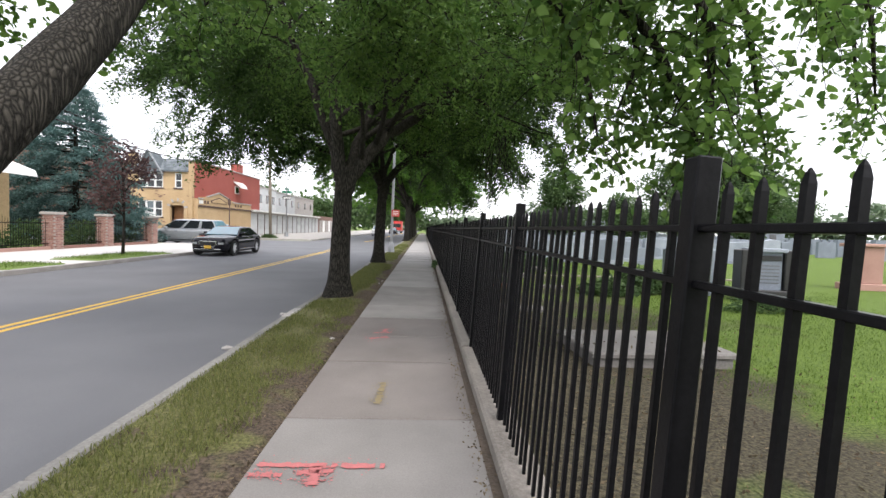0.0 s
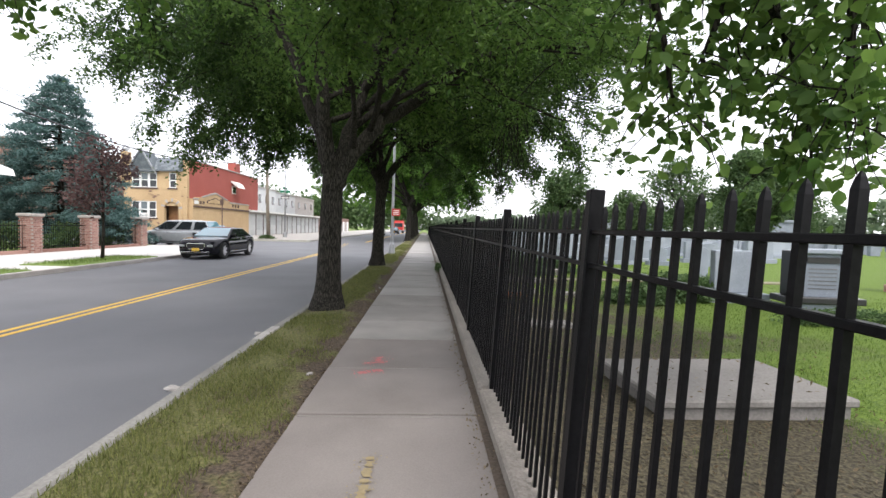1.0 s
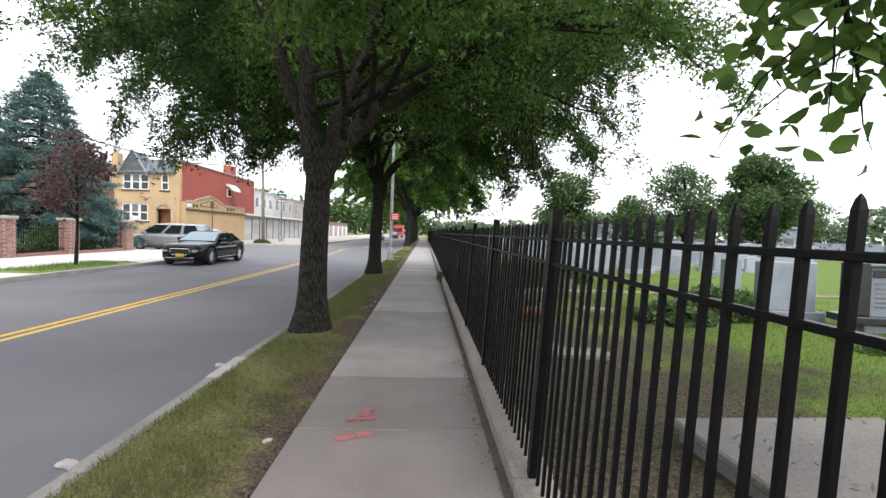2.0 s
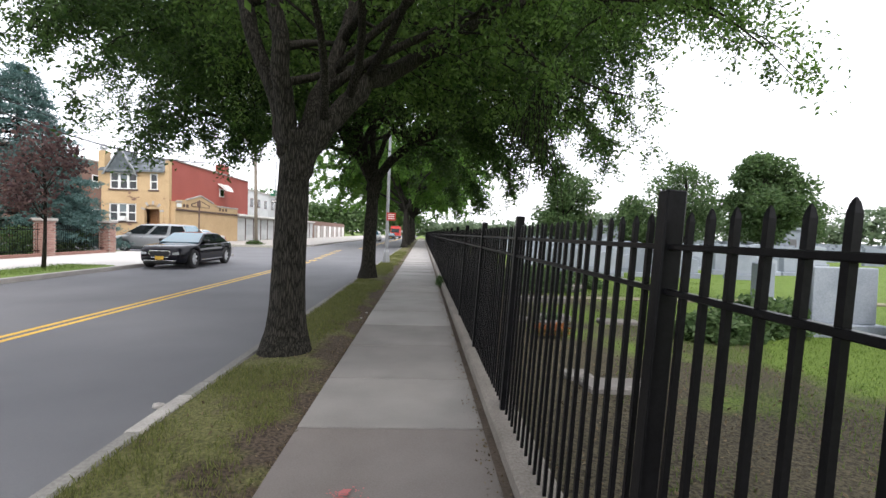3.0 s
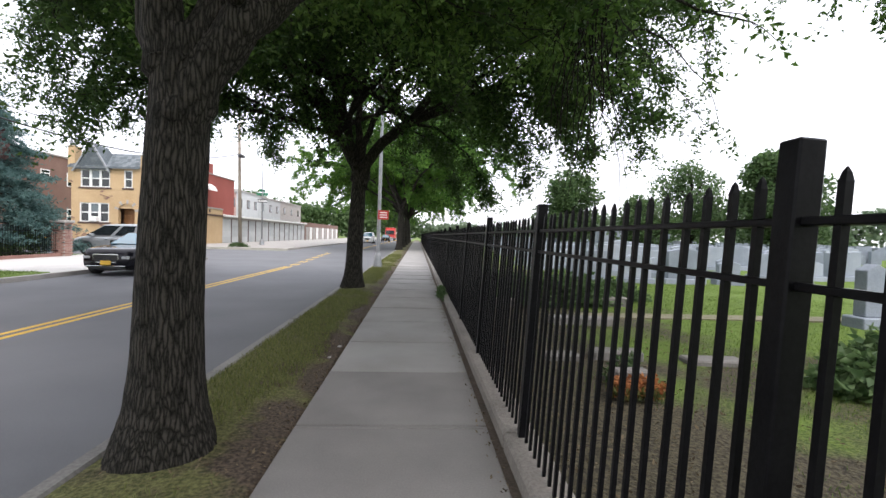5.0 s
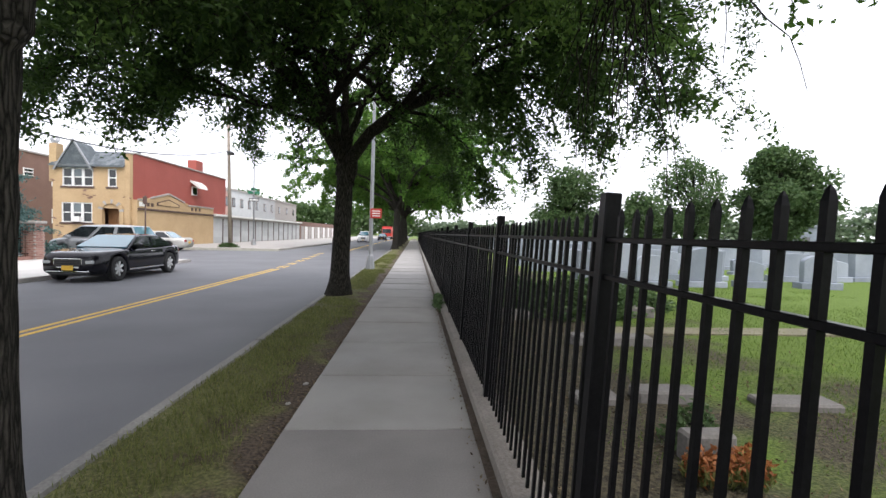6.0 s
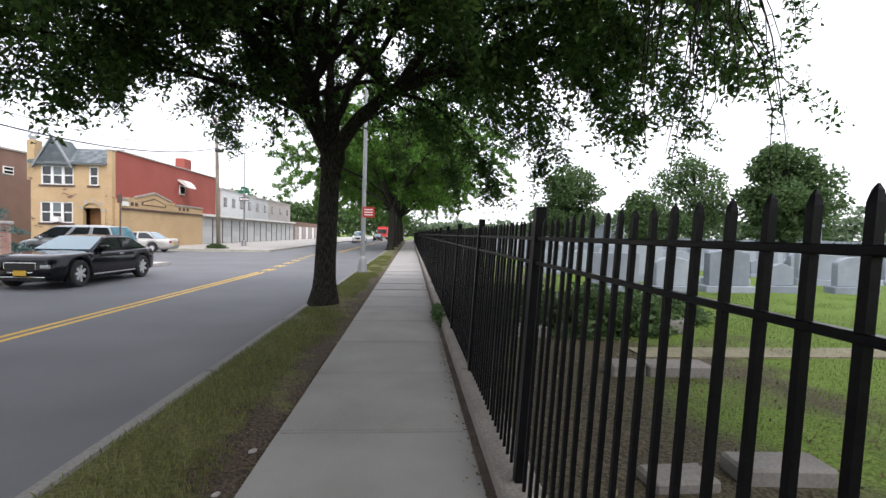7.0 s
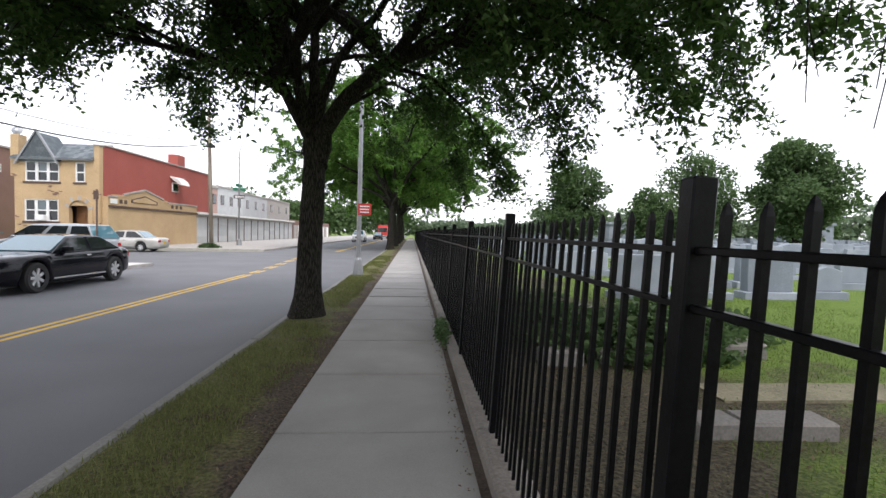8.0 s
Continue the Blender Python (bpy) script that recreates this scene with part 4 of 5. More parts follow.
for k in range(60):
    x, z = rng.uniform(-28.0, -22.5), rng.uniform(0.5, 6.0)
    if not (-27.8 < x < -24.8 and (1.6 < z < 3.7 or 4.5 < z)) and not (-24.9 < x < -22.9 and (z < 3.9 or z > 4.5)):
        for j in range(2):
            part("clinker_brick", clinker_me, BBRICK, house, m=pose(x + rng.normal(0, 0.2), HY - 0.012, z + 0.075 * j))

red = thing("red_building", "long flat-roofed building with a red painted side wall", "house")
part("wall", box(-28.0, -22.35, HY + 1.95, 66.0, GZ, 7.4), RPAINT, red)
part("side_wall", box(-22.74, -22.35, HY + 0.425, HY + 1.945, GZ, 7.4), RPAINT, red)
part("coping", box(-22.8, -22.25, HY + 0.49, HY + 1.9, 7.4, 7.5, 0.02), CURB, red)
part("coping", box(-28.05, -22.25, HY + 1.92, 66.05, 7.4, 7.52, 0.02), CURB, red)
part("chimney", box(-23.4, -22.5, 58.9, 60.4, 7.5, 8.6, 0.02), RPAINT, red)
win = part("window", box(-22.36, -22.28, 57.5, 58.6, 4.9, 5.8, 0.01), TRIM, red)
part("pane", box(-22.29, -22.265, 57.6, 58.5, 5.0, 5.7), GLASS, win)
part("awning", prism([(-22.35, 6.35), (-21.95, 6.25), (-21.55, 5.95), (-21.35, 5.55), (-21.5, 5.55), (-22.35, 6.2)], "y", 57.2, 58.9), TRIM, red, "white metal window awning")
shop = thing("wall_annex", "one-storey yellow brick annex wall with a stepped pediment", "building")
part("wall", box(-22.35, -21.95, HY + 0.25, 61.7, GZ, 3.75), YBRICK, shop)
part("pediment", prism([(48.6, 3.75), (55.9, 3.75), (55.9, 3.95), (55.0, 3.95), (52.3, 4.5), (49.6, 3.95), (48.6, 3.95)], "x", -22.35, -21.93), YBRICK, shop)
part("cornice", box(-21.96, -21.85, HY + 0.3, 61.7, 2.95, 3.12, 0.01), DARKTRIM, shop)
part("cornice", box(-21.96, -21.88, HY + 0.3, 48.6, 3.7, 3.84, 0.01), CURB, shop)
part("cornice", box(-21.96, -21.88, 55.9, 61.7, 3.7, 3.84, 0.01), CURB, shop)
for a, b in (((49.4, 3.95), (52.3, 4.52)), ((55.2, 3.95), (52.3, 4.52))):
    part("raking_cornice", prism([a, (a[0], a[1] + 0.13), (b[0], b[1] + 0.13), b], "x", -21.98, -21.86), CURB, shop)
part("tympanum", prism([(50.4, 3.45), (54.2, 3.45), (54.2, 3.7), (52.3, 4.1), (50.4, 3.7)], "x", -21.98, -21.91), DARKTRIM, shop)
part("tympanum_field", prism([(50.6, 3.5), (54.0, 3.5), (54.0, 3.66), (52.3, 4.0), (50.6, 3.66)], "x", -21.95, -21.9), YBRICK, shop)
for y in (48.9, 49.5, 56.6, 57.4, 58.2):
    part("square_panel", box(-21.96, -21.91, y, y + 0.35, 3.3, 3.6, 0.01), DARKTRIM, shop)
part("plaque", box(-21.97, -21.9, 47.8, 48.6, 3.25, 3.6, 0.01), TRIM, shop)

garages = thing("garage_row", "long row of white roll-up garages under a flat white-edged roof", "garage")
GY0, GN, GW = 62.0, 14, 2.8
part("wall", box(-28, -22.5, GY0, GY0 + GN * GW, GZ, 3.0), CURB, garages)
part("roof", box(-28.2, -21.7, GY0 - 0.1, GY0 + GN * GW + 0.1, 3.0, 3.22, 0.02), TRIM, garages)
part("fascia", box(-22.2, -22.05, GY0, GY0 + GN * GW, 2.75, 3.0), CURB, garages)
for k in range(GN):
    y = GY0 + k * GW
    part("pillar", box(-22.5, -22.12, y - 0.07, y + 0.07, GZ, 2.75, 0.01), DARKTRIM, garages)
    gd = part("garage_door", box(-22.5, -22.2, y + 0.07, y + GW - 0.07, GZ, 2.75), GARAGE, garages)
    for j in range(4):
        part("door_panel", box(-22.2, -22.17, y + 0.1, y + GW - 0.1, 0.02 + j * 0.68, 0.66 + j * 0.68, 0.01), GARAGE, gd)
brownrow = thing("garage_row", "far row of brown-red garages continuing along the street", "garage")
part("wall", box(-28, -22.2, GY0 + GN * GW + 0.2, 140, GZ, 3.4), BBRICK, brownrow)
for k in range(12):
    part("garage_door", box(-22.25, -22.14, 102.5 + k * 3.1, 104.8 + k * 3.1, GZ, 2.5, 0.01), TRIM if k % 2 else CURB, brownrow)
for k, (y0, y1, h, m) in enumerate(((80, 87, 7.6, PINKWALL), (87, 98, 8.0, GARAGE), (98, 112, 7.8, GARAGE), (112, 130, 7.9, CURB))):
    row = thing("row_house", "pale two-storey row house behind the garages", "house", group="row houses")
    part("wall", box(-42, -30, y0 + 0.05, y1 - 0.05, GZ, h), m, row)
    part("parapet", box(-42.1, -29.85, y0, y1, h, h + 0.25, 0.02), CURB, row)
    for j in range(3):
        y = y0 + (y1 - y0) * (j + 0.5) / 3
        for z in (5.3,):
            w = part("window", box(-30.03, -29.94, y - 0.65, y + 0.65, z, z + 1.5, 0.01), DARKTRIM, row)
            part("pane", box(-29.96, -29.92, y - 0.55, y + 0.55, z + 0.1, z + 1.4), GLASS, w)

brown = thing("brick_building", "brown brick apartment building with white window frames", "building")
part("wall", box(-50, -38, 46, 68, GZ, 8.7), BBRICK, brown)
part("coping", box(-50.1, -37.9, 45.9, 68.1, 8.7, 8.9, 0.02), CURB, brown)
for y, z, high in ((57.0, 6.4, 0.75), (60.6, 5.7, 1.5), (60.6, 1.8, 1.5), (48.2, 6.4, 0.75)):
    w = part("window", box(-38.04, -37.94, y, y + 1.2, z, z + high, 0.01), TRIM, brown)
    for k in range(2):
        part("pane", box(-37.96, -37.92, y + 0.12, y + 1.08, z + 0.1 + k * (high / 2 - 0.04), z + high / 2 - 0.06 + k * (high / 2 - 0.04)), GLASS, w)
corner = thing("corner_house", "yellow brick house with a white porch awning", "house")
part("wall", box(-32, -20.6, 14, 25.0, GZ, 6.0), YBRICK, corner)
part("awning", prism([(-20.7, 4.4), (-19.0, 3.75), (-18.9, 3.45), (-19.0, 3.45), (-20.7, 4.0)], "y", 16, 24.6), TRIM, corner, "white metal porch awning")
w = part("window", box(-20.63, -20.54, 21.4, 23.6, 1.0, 2.6, 0.01), TRIM, corner)
part("pane", box(-20.56, -20.52, 21.55, 23.45, 1.12, 2.48), GLASS, w)

# ---- garden wall: brick piers and iron panels ----
brick_me = bpy.data.meshes.new("brick")
bm = box(-0.10, 0.10, -0.05, 0.05, -0.033, 0.033, 0.006)
bm.to_mesh(brick_me)
bm.free()
PIERS = (19.0, 23.3, 26.9, 31.2)
for y in PIERS:
    pier = thing("brick_pier", "red brick gate pier with a pale stone cap", "pier", pose(-17.2, y, 0), "garden piers")
    part("core", box(-0.27, 0.27, -0.27, 0.27, -0.1, 1.6), MORTAR, pier)
    part("cap", box(-0.36, 0.36, -0.36, 0.36, 1.6, 1.74, 0.03), CURB, pier)
    for r in range(20):
        z = 0.05 + r * 0.08
        for side in range(2):
            for c in range(3 if r % 2 else 2):
                u = (c - (1 if r % 2 else 0.5)) * 0.213
                if side == 0:
                    part("brick", brick_me, RBRICK, pier, m=pose(u, -0.235, z))
                else:
                    part("brick", brick_me, RBRICK, pier, m=pose(0.235, u, z, 0, 0, 90))
for a, b in zip(PIERS, PIERS[1:]):
    run = thing("garden_railing", "black wrought iron railing on a low brick wall between piers", "fence", pose(-17.2, 0, 0), "garden railings")
    part("plinth", box(-0.15, 0.15, a + 0.28, b - 0.28, -0.1, 0.14, 0.01), RBRICK, run)
    for z in (0.25, 1.2):
        part("rail", box(-0.018, 0.018, a + 0.28, b - 0.28, z, z + 0.035), IRON, run)
    n = int((b - a - 0.56) / 0.13)
    for k in range(n):
        y = a + 0.34 + k * 0.13
        part("baluster", tube([(0, y, 0.14), (0, y, 1.28 + 0.12 * abs(math.sin(k * 0.5))), (0, y, 1.42 + 0.12 * abs(math.sin(k * 0.5)))], [0.012, 0.012, 0.002], 4, 0, False), IRON, run)
lone("garden_ground", box(-40, -17.5, -40, 33.0, -0.4, 0.02), TURF, "garden lawn behind the brick piers", "", "structure")
rng = np.random.default_rng(31)
c = np.stack([rng.uniform(-18.6, -17.7, 5200), rng.uniform(19.5, 31.0, 5200), rng.uniform(0, 1, 5200) ** 0.7 * 1.25], 1)
c[:, 2] *= 0.7 + 0.4 * np.sin(c[:, 1] * 1.7)
lone("garden_shrubs", flakes("garden_shrubs", c, 0.16, rng, 0.5, 0.2), LEAF_FAR, "leafy green shrubs behind an iron railing", "shrubs", "stuff")


# ---- spruce and young purple tree ----
def spruce(base, height, radius, seed):
    rng = np.random.default_rng(seed)
    ob = thing("blue_spruce", "tall dense blue spruce in a front garden", "tree", pose(*base))
    part("trunk", tube([(0, 0, -0.1), (0, 0, height * 0.5), (0, 0, height * 0.97)], [0.22, 0.13, 0.02], 8), BARK, ob)
    tv, tf, cs = [], [], []
    layers = 26
    for i in range(layers):
        t = i / (layers - 1)
        z = 0.9 + (height - 1.1) * t
        r = radius * (1 - t) ** 0.65 + 0.12
        n = int(14 - 7 * t)
        for k in range(n):
            a = 2 * math.pi * (k + rng.uniform(-0.3, 0.3)) / n + i * 0.7
            rr = r * rng.uniform(0.72, 1.1)
            tip = (rr * math.cos(a), rr * math.sin(a), z - 0.16 * rr + 0.1 * rng.normal())
            mid = (tip[0] * 0.55, tip[1] * 0.55, z - 0.02 * rr)
            tube_data([(0, 0, z + 0.1), mid, tip], [0.03, 0.02, 0.006], 4, 0, tv, tf)
            m = int(70 + 230 * rr / radius)
            f = rng.uniform(0.25, 1.02, m)[:, None]
            p = np.array(mid) * (1 - f) + np.array(tip) * f + rng.normal(0, 1, (m, 3)) * [0.24, 0.24, 0.06]
            cs.append(p)
    tagged(part("fine_branching", mesh_of("fine_branching", tv, tf), BARK, ob), kind="stuff")
    part("crown", flakes("crown", np.concatenate(cs), 0.2, rng, 0.28, 0.1), SPRUCE, ob)
    return ob


spruce((-21.3, 30.5, 0), 9.8, 4.3, 17)
round_tree("purple_plum_tree", (-12.3, 20.5, 0.0), 4.6, 1.45, 21, "young purple-leaved tree with a thin trunk in a grass strip", PURPLE, 0.055, 0.36, 16, 120, 0.13)


# ---- cars ----
def car(name, label, m, paint, length, width, height, belt, hood, wheelbase, front, wheel_r, cab, boot, suv=False, rim=ALLOY):
    """A car, nose towards +x, its base at the origin on the ground under its middle. front: the front overhang; cab: windscreen foot, roof front, roof rear, rear window foot, as shares of the length from the nose."""
    ob = thing(name, label, "car", m)
    nose = length / 2
    ax = (nose - front, nose - front - wheelbase)
    n = 72
    verts, faces = [], []
    sill, half = 0.2, width / 2
    ring = ((0.84, 0.0), (0.97, 0.10), (0.995, 0.3), (1.0, 0.52), (0.985, 0.72), (0.955, 0.86), (0.90, 0.95), (0.78, 1.0), (0.4, 1.02))
    for i in range(n + 1):
        t = i / n
        x = nose - length * t
        end = min(t, 1 - t)
        round_in = 1 - 0.27 * math.exp(-end * 17)
        if t < cab[0]:
            top = hood[0] + (hood[1] - hood[0]) * min(1, t / cab[0]) ** 0.55
        elif t > cab[3]:
            top = belt + (boot - belt) * (t - cab[3]) / (1 - cab[3])
        else:
            top = hood[1] + (belt - hood[1]) * (t - cab[0]) / (cab[3] - cab[0])
        top -= (0.13 if t < 0.5 else 0.2) * math.exp(-end * 75)
        low = sill + 0.12 * math.exp(-end * 26)
        for a in ax:
            d = abs(x - a)
            if d < wheel_r + 0.055:
                low = max(low, wheel_r + math.sqrt((wheel_r + 0.055) ** 2 - d * d))
        low = min(low, top - 0.08)
        for w, h in ring:
            verts.append((x, half * w * round_in, low + (top - low) * h))
        for w, h in ring[::-1]:
            verts.append((x, -half * w * round_in, low + (top - low) * h))
    k = 2 * len(ring)
    for i in range(n):
        for j in range(k):
            a, b = i * k + j, i * k + (j + 1) % k
            faces.append((a, a + k, b + k, b))
    faces.append(tuple(range(k)))
    faces.append(tuple(range(n * k, n * k + k))[::-1])
    part("body", mesh_of("body", verts, faces, True), paint, ob)
    xs = [nose - length * c for c in cab]
    hb, ht = half * 0.90, half * 0.70
    z0, z1 = belt - 0.05, height

    def at(x, side, up):
        w = hb + (ht - hb) * up
        return (x, side * w, z0 + (z1 - z0) * up)
    verts, faces = [], []
    cols, levels = 9, ((0.0, 0.0, 1.0), (0.45, 0.45, 1.0), (0.86, 0.86, 1.0), (0.95, 0.95, 0.94), (1.0, 1.06, 0.72), (1.02, 1.3, 0.0))
    for up, run, wide in levels:
        xa, xb = xs[0] + (xs[1] - xs[0]) * run, xs[3] + (xs[2] - xs[3]) * run
        for side in (1, -1):
            for f in range(cols):
                u = f / (cols - 1)
                dome = (0.05 * math.sin(math.pi * u) - 0.025) * (z1 - z0) * up
                v = at(xa + (xb - xa) * u, side * wide, min(up, 1.0))
                verts.append((v[0], v[1], v[2] + dome + (0.012 if up > 1 else 0)))
    k = 2 * cols
    for lv in range(len(levels) - 1):
        for f in range(cols - 1):
            a, b = lv * k + f, lv * k + cols + f
            faces.append((a, a + 1, a + 1 + k, a + k))
            faces.append((b + 1, b, b + k, b + 1 + k))
        for f in (0, cols - 1):
            a, b = lv * k + f, lv * k + cols + f
            faces.append((b, a, a + k, b + k) if f == 0 else (a, b, b + k, a + k))
    part("cabin", mesh_of("cabin", verts, faces), paint, ob)

    def pane(label, a, b, c, d, out, glass):
        """A thin pane between four corners, pushed out a little."""
        v = [Vector(p) for p in (a, b, c, d)]
        nrm = (v[1] - v[0]).cross(v[3] - v[0]).normalized()
        if nrm.dot(Vector(out)) < 0:
            nrm = -nrm
        mid = sum(v, Vector()) / 4
        v = [mid + (p - mid) * 0.92 for p in v]
        one = bmesh.new()
        lo = [one.verts.new(p - nrm * 0.02) for p in v]
        hi = [one.verts.new(p + nrm * 0.022) for p in v]
        one.faces.new(hi)
        for i in range(4):
            one.faces.new((lo[i], lo[(i + 1) % 4], hi[(i + 1) % 4], hi[i]))
        bmesh.ops.recalc_face_normals(one, faces=one.faces[:])
        part(label, one, glass, ob)
    pane("windscreen", at(xs[0], 1, 0.06), at(xs[0], -1, 0.06), at(xs[1], -1, 0.93), at(xs[1], 1, 0.93), (1, 0, 0.5), CARGLASS)
    pane("rear_window", at(xs[3], 1, 0.06), at(xs[3], -1, 0.06), at(xs[2], -1, 0.93), at(xs[2], 1, 0.93), (-1, 0, 0.5), CARGLASS)
    cuts = (0.0, 0.36, 0.40, 0.68, 0.72, 1.0) if suv else (0.02, 0.46, 0.50, 0.96)
    for side in (1, -1):
        for a, b in zip(cuts[::2], cuts[1::2]):
            lo = lambda f: at(xs[0] + (xs[3] - xs[0]) * f, side, 0.10)
            hi = lambda f: at(xs[1] + (xs[2] - xs[1]) * f, side, 0.90)
            pane("side_window", lo(a), lo(b), hi(b), hi(a), (0, side, 0), SIDEGLASS)
        part("mirror", box(xs[0] - 0.55, xs[0] - 0.35, side * half * 0.9 - 0.02, side * half * 0.9 + side * 0.18, belt - 0.02, belt + 0.13, 0.03) if side > 0 else box(xs[0] - 0.55, xs[0] - 0.35, -half * 0.9 - 0.18, -half * 0.9 + 0.02, belt - 0.02, belt + 0.13, 0.03), paint, ob)
        y = side * half
        lampy = sorted((y * 0.50, y * 0.76))
        part("headlight", box(nose - 0.4, nose + 0.012, lampy[0], lampy[1], hood[0] - 0.28, hood[0] - 0.16, 0.03), LAMPGLASS, ob)
        taily = sorted((y * 0.5, y * 0.77))
        part("tail_light", box(-nose - 0.01, -nose + 0.3, taily[0], taily[1], boot - 0.34, boot - 0.16, 0.03), REDGLASS, ob)
        trim_y = sorted((y * 0.99, y * 1.008))
        part("side_moulding", box(ax[1] + 0.5, ax[0] - 0.5, trim_y[0], trim_y[1], 0.30, 0.34), CHROME if paint is BLACKPAINT else BLACKPLASTIC, ob)
        part("door_handle", box(xs[0] - 1.35, xs[0] - 1.15, trim_y[0] - 0.01, trim_y[1] + 0.01, belt - 0.17, belt - 0.13, 0.008), CHROME, ob)
        for a in ax:
            wheel = new("wheel")
            wheel.parent = ob
            wheel.matrix_basis = pose(a, side * (half - 0.11), wheel_r, 90, 0, 0)
            ty = bmesh.new()
            prof = ((0.62, -0.1), (0.9, -0.115), (1.0, -0.075), (1.0, 0.075), (0.9, 0.115), (0.62, 0.1))
            rows = [[ty.verts.new((wheel_r * p * math.cos(2 * math.pi * q / 28), wheel_r * p * math.sin(2 * math.pi * q / 28), z)) for q in range(28)] for p, z in prof]
            for r0, r1 in zip(rows, rows[1:]):
                for q in range(28):
                    ty.faces.new((r0[q], r0[(q + 1) % 28], r1[(q + 1) % 28], r1[q]))
            bmesh.ops.recalc_face_normals(ty, faces=ty.faces[:])
            part("tyre", ty, RUBBER, wheel)
            rm = bmesh.new()
            bmesh.ops.create_cone(rm, cap_ends=True, segments=24, radius1=wheel_r * 0.2, radius2=wheel_r * 0.2, depth=0.17)
            for q in range(7):
                an = 2 * math.pi * q / 7
                one = box(0.04, wheel_r * 0.64, -0.036, 0.036, -0.085, 0.085, 0.006)
                one.transform(Matrix.Rotation(an, 4, "Z"))
                tmp = bpy.data.meshes.new("tmp")
                one.to_mesh(tmp)
                one.free()
                rm.from_mesh(tmp)
                bpy.data.meshes.remove(tmp)
            part("rim", rm, rim, wheel)
            hub = bmesh.new()
            bmesh.ops.create_cone(hub, cap_ends=True, segments=24, radius1=wheel_r * 0.63, radius2=wheel_r * 0.63, depth=0.10)
            part("brake_disc", hub, BLACKPLASTIC, wheel)
    g, gz0, gz1 = 0.2 * width, hood[0] - 0.37, hood[0] - 0.13
    part("grille", prism([(-g * 0.82, gz0), (g * 0.82, gz0), (g, gz0 + 0.1), (g, gz1), (-g, gz1), (-g, gz0 + 0.1)], "x", nose - 0.25, nose + 0.008), BLACKPLASTIC, ob)
    bm = box(nose - 0.2, nose + 0.016, -g, g, gz1 - 0.006, gz1 + 0.018, 0.006)
    box(nose - 0.2, nose + 0.016, -g * 0.84, g * 0.84, gz0 - 0.018, gz0 + 0.006, 0.006, bm)
    for sd in (-1, 1):
        e = sorted((sd * g, sd * (g + 0.022)))
        box(nose - 0.2, nose + 0.016, e[0], e[1], gz0 + 0.08, gz1 + 0.01, 0.006, bm)
    part("grille_frame", bm, CHROME, ob)
    for k in range(4):
        z = gz0 + 0.05 + k * 0.055
        part("grille_bar", box(nose, nose + 0.013, -g * 0.9, g * 0.9, z, z + 0.008), BLACKPAINT, ob)
    part("lower_intake", box(nose - 0.2, nose + 0.004, -half * 0.58, half * 0.58, 0.235, 0.31, 0.02), BLACKPLASTIC, ob)
    part("bumper_strip", box(nose - 0.3, nose + 0.012, -half * 0.66, half * 0.66, 0.32, 0.345, 0.008), CHROME, ob)
    part("licence_plate", box(nose + 0.01, nose + 0.025, -0.16, 0.16, 0.37, 0.51, 0.005), YELLOW, ob, "plain yellow licence plate")
    part("licence_plate", box(-nose - 0.012, -nose + 0.1, -0.16, 0.16, 0.55, 0.70, 0.005), YELLOW, ob)
    part("underbody", box(ax[1] - 0.3, ax[0] + 0.3, -half * 0.72, half * 0.72, 0.16, 0.62), BLACKPLASTIC, ob)
    return ob


car("sedan", "glossy black four-door sedan with chrome grille stopped by the kerb", pose(-10.02, 25.6, ROAD_Z, 0, 0, -90), BLACKPAINT, 5.0, 1.88, 1.42, 1.01, (0.83, 0.98), 3.05, 0.88, 0.375, (0.29, 0.46, 0.70, 0.87), 1.03)
car("minivan", "silver minivan parked in the side street", pose(-16.75, 35.4, ROAD_Z, 0, 0, 174), SILVERPAINT, 5.1, 1.98, 1.76, 1.08, (0.86, 1.06), 3.03, 0.98, 0.34, (0.17, 0.37, 0.90, 0.975), 1.06, True)
car("sedan", "champagne coloured older sedan parked by the annex wall", pose(-19.4, 45.6, ROAD_Z, 0, 0, 180), BEIGEPAINT, 4.8, 1.8, 1.44, 0.95, (0.74, 0.94), 2.7, 0.95, 0.32, (0.28, 0.42, 0.68, 0.82), 0.98)
car("suv", "dark grey sport utility car parked before the brown building", pose(-31.6, 46.0, ROAD_Z, 0, 0, 180), BLACKPAINT, 4.7, 1.9, 1.65, 1.05, (0.9, 1.04), 2.7, 0.95, 0.36, (0.26, 0.38, 0.86, 0.97), 1.0, True)
car("suv", "dark car parked on the paved apron across the street", pose(-12.25, 11.35, 0.0, 0, 0, -90), BLACKPAINT, 4.7, 1.9, 1.6, 1.02, (0.9, 1.02), 2.7, 0.95, 0.36, (0.26, 0.38, 0.84, 0.96), 1.0, True)
car("suv", "white sport utility car far down the street", pose(-8.3, 88, ROAD_Z, 0, 0, -90), WHITEPAINT, 4.8, 1.95, 1.85, 1.15, (1.0, 1.15), 2.8, 0.95, 0.38, (0.24, 0.36, 0.88, 0.97), 1.1, True)
car("sedan", "dark car far down the street", pose(-7.0, 112, ROAD_Z, 0, 0, -90), BLACKPAINT, 4.8, 1.85, 1.5, 0.98, (0.86, 1.0), 2.8, 0.95, 0.34, (0.28, 0.42, 0.70, 0.86), 0.98)
truck = thing("truck", "red truck far down the street", "truck", pose(-7.0, 128, ROAD_Z))
part("cab", box(-1.2, 1.2, -1.2, 1.0, 0.5, 2.9, 0.15), REDPAINT, truck)
